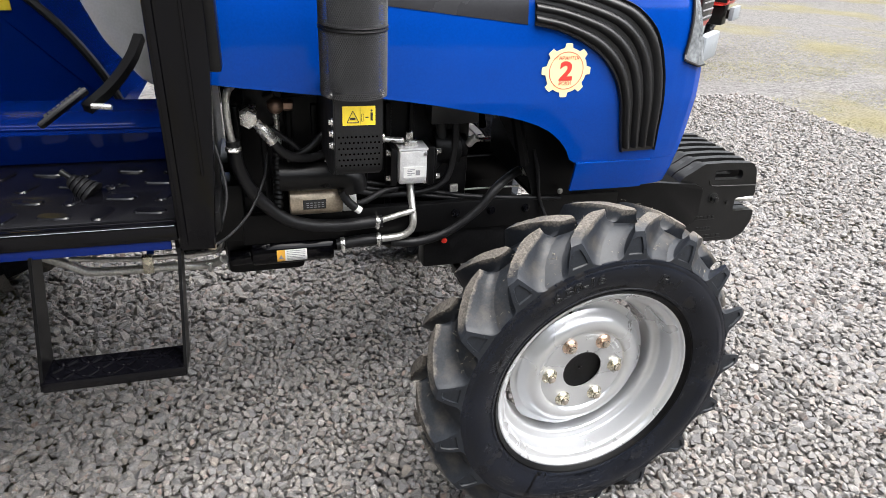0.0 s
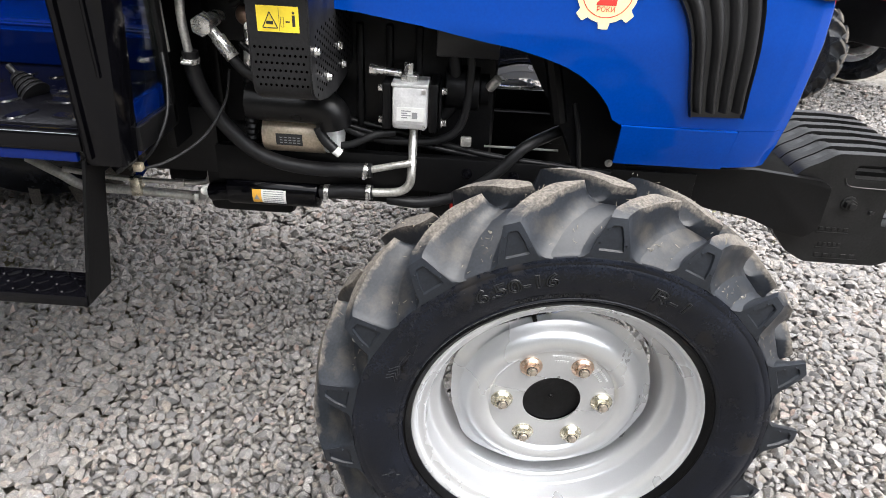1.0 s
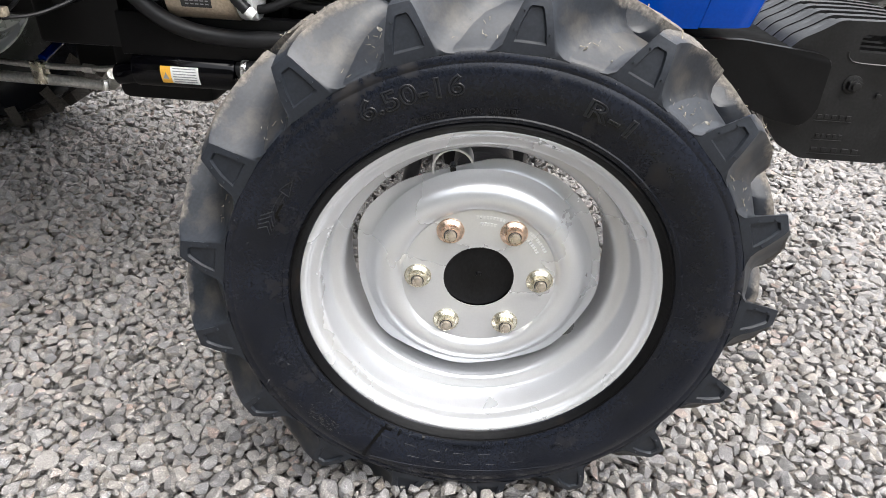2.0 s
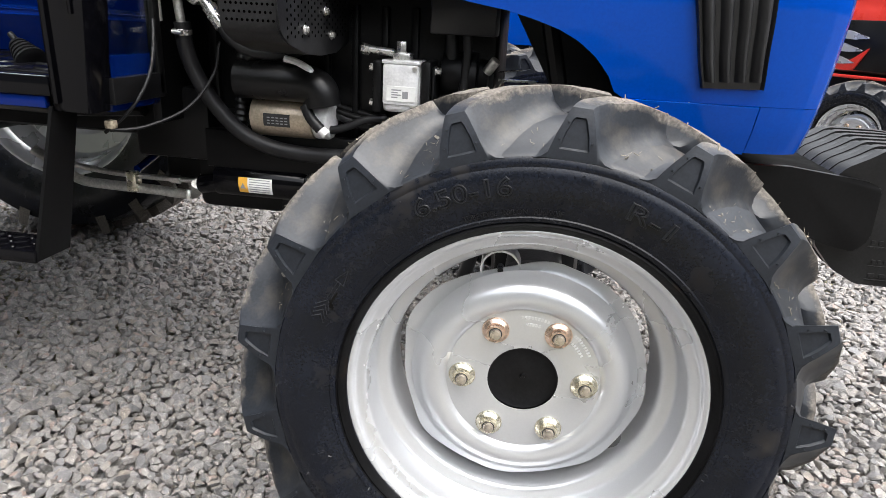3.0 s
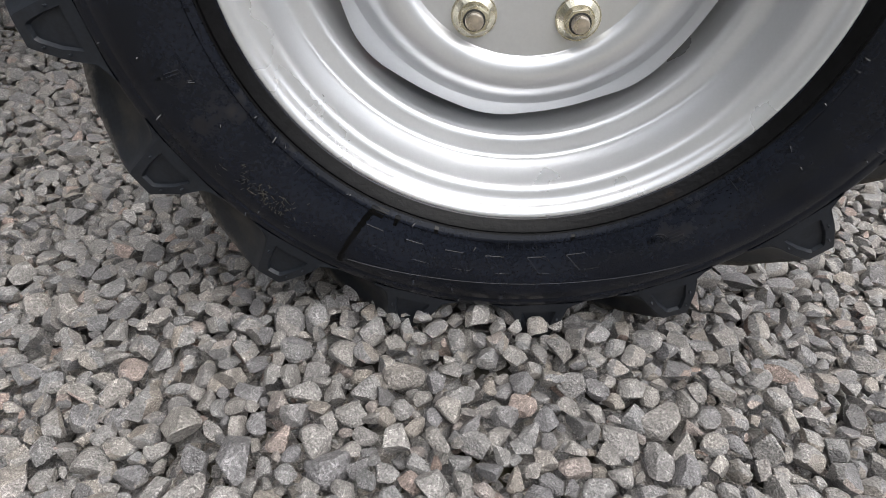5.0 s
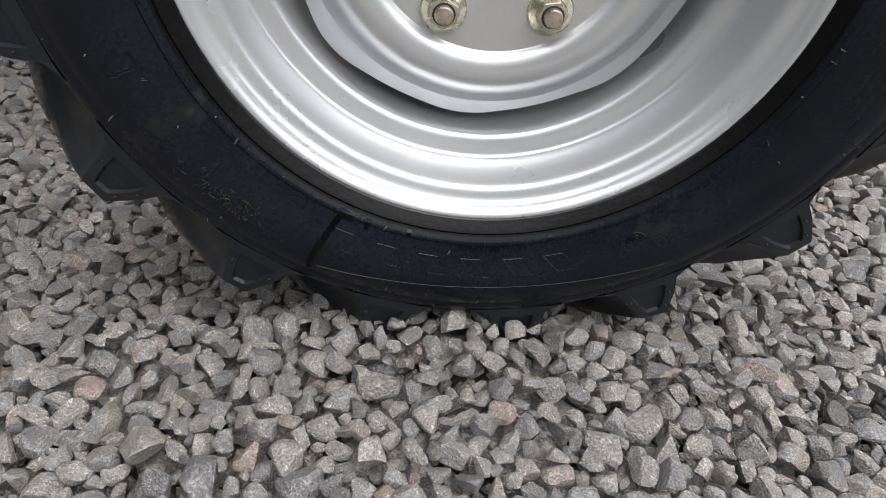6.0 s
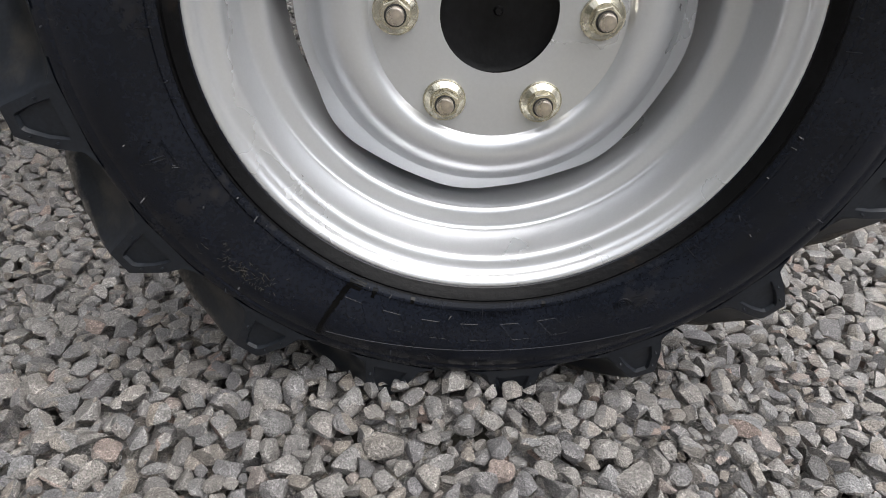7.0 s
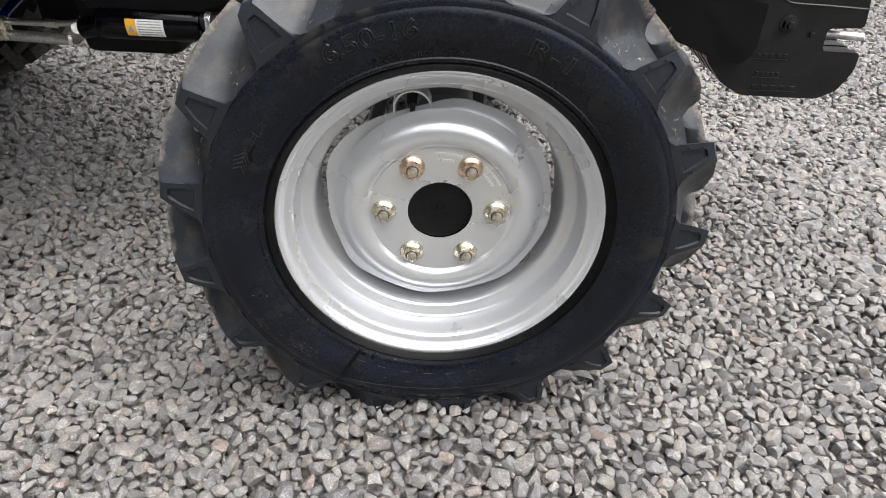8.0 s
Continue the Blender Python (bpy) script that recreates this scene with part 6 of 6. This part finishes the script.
bm = box(bmesh.new(), (-0.95, 0.29, 0.745), (0.60, 0.312, 0.767), 0.006)
part("red_rail", bm, RED, red)
bm = bmesh.new()
box(bm, (0.72, 0.36, 0.52), (0.80, 0.86, 0.74), 0.02)
part("front_weight", bm, GREY_STEEL, red, "grey painted front weight")
part("weight_carrier", box(bmesh.new(), (0.66, 0.45, 0.54), (0.72, 0.78, 0.68), 0.01), CAST, red)
for q, turn in ((1.55, -48), (3.2, -50)):
    copy_thing(red, pose(1.69 + 0.75 * q, 3.20 + 0.66 * q + 0.45, 0.0, 0, 0, turn) @ Matrix.Scale(0.82, 4))

# thin grass in the gravel
random.seed(21)
verts, faces = [], []
PATCHES = [(2.6, 3.0, 0.35), (3.3, 3.3, 0.5), (4.3, 4.6, 0.7), (5.2, 5.0, 0.9), (3.7, 2.5, 0.5), (6.5, 6.0, 1.2), (5.2, 3.4, 0.6), (7.5, 5.2, 1.0), (2.1, 2.2, 0.22), (1.15, 1.35, 0.10), (0.95, 1.6, 0.12)]
for px, py, pr_ in PATCHES:
    for k in range(int(2600 * min(1.0, pr_ * pr_ * 2) + 200)):
        a, r = random.uniform(0, math.tau), pr_ * math.sqrt(random.random())
        x, y = px + 1.6 * r * math.cos(a), py + 0.7 * r * math.sin(a)
        h, w, d = random.uniform(-0.012, -0.002), random.uniform(0.0015, 0.004), random.uniform(0, math.tau)
        lx, ly = math.cos(d) * 0.03, math.sin(d) * 0.03
        n0 = len(verts)
        verts += [(x - w * math.sin(d), y + w * math.cos(d), -0.02), (x + w * math.sin(d), y - w * math.cos(d), -0.02), (x + lx, y + ly, h)]
        faces.append((n0, n0 + 1, n0 + 2))
me = bpy.data.meshes.new("grass")
me.from_pydata(verts, [], faces)
me.materials.append(GRASS)
tagged(new("grass", me), "sparse short green and straw grass in gravel", "grass", kind="stuff")

# ---- ground ----
bm = bmesh.new()
bmesh.ops.create_grid(bm, x_segments=140, y_segments=140, size=1.0)
for v in bm.verts:
    v.co.x, v.co.y = math.copysign(abs(v.co.x) ** 2.5, v.co.x) * 400, math.copysign(abs(v.co.y) ** 2.5, v.co.y) * 400
    v.co.z = -0.058
GROUND = material("gravel_bed", (0.104, 0.099, 0.096), 0.9, vary=0.14, scale=1.2, bump=0.0)
n, l = GROUND.node_tree.nodes, GROUND.node_tree.links
tc = next(q for q in n if q.type == "TEX_COORD")
vor = n.new("ShaderNodeTexVoronoi")
vor.inputs["Scale"].default_value = 38
l.new(tc.outputs["Object"], vor.inputs["Vector"])
sep = n.new("ShaderNodeSeparateColor")
l.new(vor.outputs["Color"], sep.inputs[0])
shade = n.new("ShaderNodeMapRange")
shade.inputs["To Min"].default_value, shade.inputs["To Max"].default_value = 0.55, 1.35
l.new(sep.outputs[0], shade.inputs["Value"])
bsdf = n["Principled BSDF"]
old = bsdf.inputs["Base Color"].links[0].from_socket
ml = n.new("ShaderNodeVectorMath")
ml.operation = "SCALE"
l.new(old, ml.inputs[0])
l.new(shade.outputs[0], ml.inputs["Scale"])
patch = n.new("ShaderNodeTexNoise")
patch.inputs["Scale"].default_value, patch.inputs["Detail"].default_value = 0.55, 8
l.new(tc.outputs["Object"], patch.inputs["Vector"])
pr = n.new("ShaderNodeMapRange")
pr.inputs["From Min"].default_value, pr.inputs["From Max"].default_value = 0.52, 0.64
l.new(patch.outputs["Fac"], pr.inputs["Value"])
mx = n.new("ShaderNodeMix")
mx.data_type = "RGBA"
l.new(pr.outputs[0], mx.inputs["Factor"])
l.new(ml.outputs[0], mx.inputs["A"])
mx.inputs["B"].default_value = (0.112, 0.098, 0.048, 1)
l.new(mx.outputs["Result"], bsdf.inputs["Base Color"])
bp = n.new("ShaderNodeBump")
bp.inputs["Strength"].default_value, bp.inputs["Distance"].default_value, bp.invert = 0.9, 0.015, True
l.new(vor.outputs["Distance"], bp.inputs["Height"])
l.new(bp.outputs[0], bsdf.inputs["Normal"])
ground = part("ground", bm, GROUND, smooth=False)
tagged(ground, "grey crushed-stone yard with thin patches of grass", "ground", kind="structure")

# stones: a few cut shapes, strewn in two layers
rng = np.random.default_rng(7)


def rise(x, y):
    """The gravel is heaped a little round the front of the tyre."""
    return 0.036 * np.exp(-(((x + 0.12) / 0.36) ** 2 + ((y + 0.14) / 0.28) ** 2)) + 0.026 * np.exp(-((x - 0.01) / 0.21) ** 2 - ((y + 0.062) / 0.045) ** 2)


for v in ground.data.vertices:
    away = max(-1.5 - v.co.x, v.co.x - 1.9, -0.7 - v.co.y, v.co.y - 1.5, 0.0)
    v.co.z += float(rise(v.co.x, v.co.y)) + 0.036 * min(1.0, away / 0.4)


def stone_shape(sub):
    bm = bmesh.new()
    bmesh.ops.create_icosphere(bm, subdivisions=sub, radius=1.0)
    v = np.array([q.co[:] for q in bm.verts])
    f = np.array([[q.index for q in t.verts] for t in bm.faces])
    bm.free()
    for k in range(13):
        d = rng.normal(size=3)
        d /= np.linalg.norm(d)
        over = np.maximum(v @ d - rng.uniform(0.40, 0.80), 0)
        v = v - over[:, None] * d
    v *= np.array([rng.uniform(1.0, 1.35), rng.uniform(0.80, 1.02), rng.uniform(0.60, 0.90)])
    near = np.zeros((len(v), len(v)))
    for a, b in ((0, 1), (1, 2), (2, 0)):
        near[f[:, a], f[:, b]] = near[f[:, b], f[:, a]] = 1
    v = 0.90 * v + 0.10 * (near @ v) / near.sum(1)[:, None]
    return v / np.abs(v).max() * 1.12, f


FINE_SHAPES = [stone_shape(3) for k in range(24)]
NEAR_SHAPES = [stone_shape(2) for k in range(24)]
FAR_SHAPES = [stone_shape(1) for k in range(16)]


def turns(n):
    """Any heading, and a little tilt: broken stones come to rest on their flat sides."""
    h, t, u = rng.uniform(0, math.tau, n), rng.normal(0, 0.36, n), rng.uniform(0, math.tau, n)

    def about_z(a):
        c, k, o, one = np.cos(a), np.sin(a), np.zeros(n), np.ones(n)
        return np.array([[c, -k, o], [k, c, o], [o, o, one]]).transpose(2, 0, 1)

    c, k, o, one = np.cos(t), np.sin(t), np.zeros(n), np.ones(n)
    tilt = np.array([[one, o, o], [o, c, -k], [o, k, c]]).transpose(2, 0, 1)
    return about_z(h) @ tilt @ about_z(u)


def scatter(x0, x1, y0, y1, cell):
    nx, ny = int((x1 - x0) / cell), int((y1 - y0) / cell)
    gx, gy = np.meshgrid(np.arange(nx), np.arange(ny))
    px = x0 + (gx + 0.5 * (gy % 2) + rng.uniform(-0.34, 0.34, gx.shape)) * cell
    py = y0 + (gy + rng.uniform(-0.34, 0.34, gx.shape)) * cell
    return np.stack([px.ravel(), py.ravel()], 1)


def packed(x0, x1, y0, y1):
    """Stones lying side by side, the large ones first and small ones in the gaps: x, y, radius."""
    cell, grid, out = 0.04, {}, []
    area = (x1 - x0) * (y1 - y0)
    for r, tries in ((0.0182, 60), (0.0150, 420), (0.0128, 2400), (0.0111, 7500), (0.0096, 12000), (0.0082, 15000), (0.0068, 17000), (0.0055, 13000)):
        n = int(tries * area)
        for x, y, k in zip(rng.uniform(x0, x1, n).tolist(), rng.uniform(y0, y1, n).tolist(), rng.uniform(0.9, 1.1, n).tolist()):
            q, i, j = r * k, int(x // cell), int(y // cell)
            if any((x - a) ** 2 + (y - b) ** 2 < (0.735 * (q + c)) ** 2 for u in (i - 1, i, i + 1) for w in (j - 1, j, j + 1) for a, b, c in grid.get((u, w), ())):
                continue
            grid.setdefault((i, j), []).append((x, y, q))
            out.append((x, y, q))
    return np.array(out)


def heap(p, shapes, size, z, keep):
    """Joins stones at the places p into one mesh."""
    p = p[keep(p)]
    n = len(p)
    s = p[:, 2] if p.shape[1] > 2 else size * np.clip(rng.lognormal(0.0, 0.30, n), 0.5, 1.8)
    p = p[:, :2]
    rot = turns(n)
    kind = rng.integers(0, len(shapes), n)
    vs, fs, base = [], [], 0
    for k, (v, f) in enumerate(shapes):
        idx = np.nonzero(kind == k)[0]
        if not len(idx):
            continue
        w = np.einsum("nij,vj->nvi", rot[idx], v) * s[idx, None, None]
        w[:, :, :2] += p[idx, None, :]
        w[:, :, 2] += (z + rng.uniform(-0.004, 0.004, len(idx)) + rise(p[idx, 0], p[idx, 1]) + 0.45 * (s[idx] - 0.0110))[:, None]
        m = len(v)
        ff = f[None] + (base + np.arange(len(idx)) * m)[:, None, None]
        vs.append(w.reshape(-1, 3))
        fs.append(ff.reshape(-1, 3))
        base += len(idx) * m
    return np.concatenate(vs), np.concatenate(fs)


def heap_object(name, batches, mat, label):
    vs, fs, base = [], [], 0
    for v, f in batches:
        vs.append(v)
        fs.append(f + base)
        base += len(v)
    v, f = np.concatenate(vs), np.concatenate(fs)
    me = bpy.data.meshes.new(name)
    me.vertices.add(len(v))
    me.vertices.foreach_set("co", v.astype(np.float32).ravel())
    me.loops.add(f.size)
    me.loops.foreach_set("vertex_index", f.astype(np.int32).ravel())
    me.polygons.add(len(f))
    me.polygons.foreach_set("loop_start", np.arange(len(f), dtype=np.int32) * 3)
    me.update(calc_edges=True)
    me.validate()
    me.materials.append(mat)
    me.shade_smooth()
    me.set_sharp_from_angle(angle=radians(17))
    ob = new(name, me)
    return tagged(ob, label, "gravel", kind="stuff")


PIECES = (-0.28, 0.18, -0.29, -0.11)


def in_pieces(p):
    return (p[:, 0] > PIECES[0]) & (p[:, 0] < PIECES[1]) & (p[:, 1] > PIECES[2]) & (p[:, 1] < PIECES[3])


NEAR = (-0.95, 0.95, -0.60, 0.80)


def in_near(p):
    return (p[:, 0] > NEAR[0]) & (p[:, 0] < NEAR[1]) & (p[:, 1] > NEAR[2]) & (p[:, 1] < NEAR[3])


def wedge(p):
    """The part of the yard that lies in front of the tractor and round it."""
    return ~in_near(p) & (p[:, 1] < 3.4 + 0.4 * p[:, 0]) & (p[:, 1] > -0.7)


def in_front(p):
    return (abs(p[:, 0]) < 0.38) & (p[:, 1] < -0.04) & (p[:, 1] > -0.36)


top = packed(*NEAR)
batches = [heap(scatter(NEAR[0], NEAR[1], NEAR[2], NEAR[3], 0.0135), FAR_SHAPES, 0.0108, -0.0385, lambda p: p[:, 0] > -9),
           heap(top, FINE_SHAPES, 0, -0.0070, lambda p: ~in_pieces(p) & in_front(p)),
           heap(top, NEAR_SHAPES, 0, -0.0070, lambda p: ~in_pieces(p) & ~in_front(p))]
heap_object("gravel", batches, STONE, "loose grey crushed stones of two to four centimetres")
batches = [heap(scatter(-1.5, 1.9, -0.7, 1.5, 0.0235), FAR_SHAPES, 0.0130, -0.014, wedge), heap(scatter(-2.4, 3.6, -0.7, 3.7, 0.0225), FAR_SHAPES, 0.0122, -0.006, wedge)]
heap_object("gravel", batches, STONE, "loose grey crushed stones across the yard")

# single stones in front of the tyre
stone_meshes = []
for v, f in FINE_SHAPES:
    me = bpy.data.meshes.new("stone")
    me.from_pydata(v.tolist(), [], f.tolist())
    me.materials.append(STONE_ONE)
    me.shade_smooth()
    me.set_sharp_from_angle(angle=radians(17))
    stone_meshes.append(me)
spots = top[in_pieces(top)]
for (x, y, s), q in zip(spots, turns(len(spots))):
    o = new("stone", stone_meshes[int(rng.integers(0, 24))])
    o.matrix_basis = Matrix.Translation((float(x), float(y), -0.0070 + float(rng.uniform(-0.004, 0.004) + rise(x, y) + 0.45 * (s - 0.0110)))) @ Matrix(q.tolist()).to_4x4() @ Matrix.Scale(float(s), 4)
    o.parent = ground
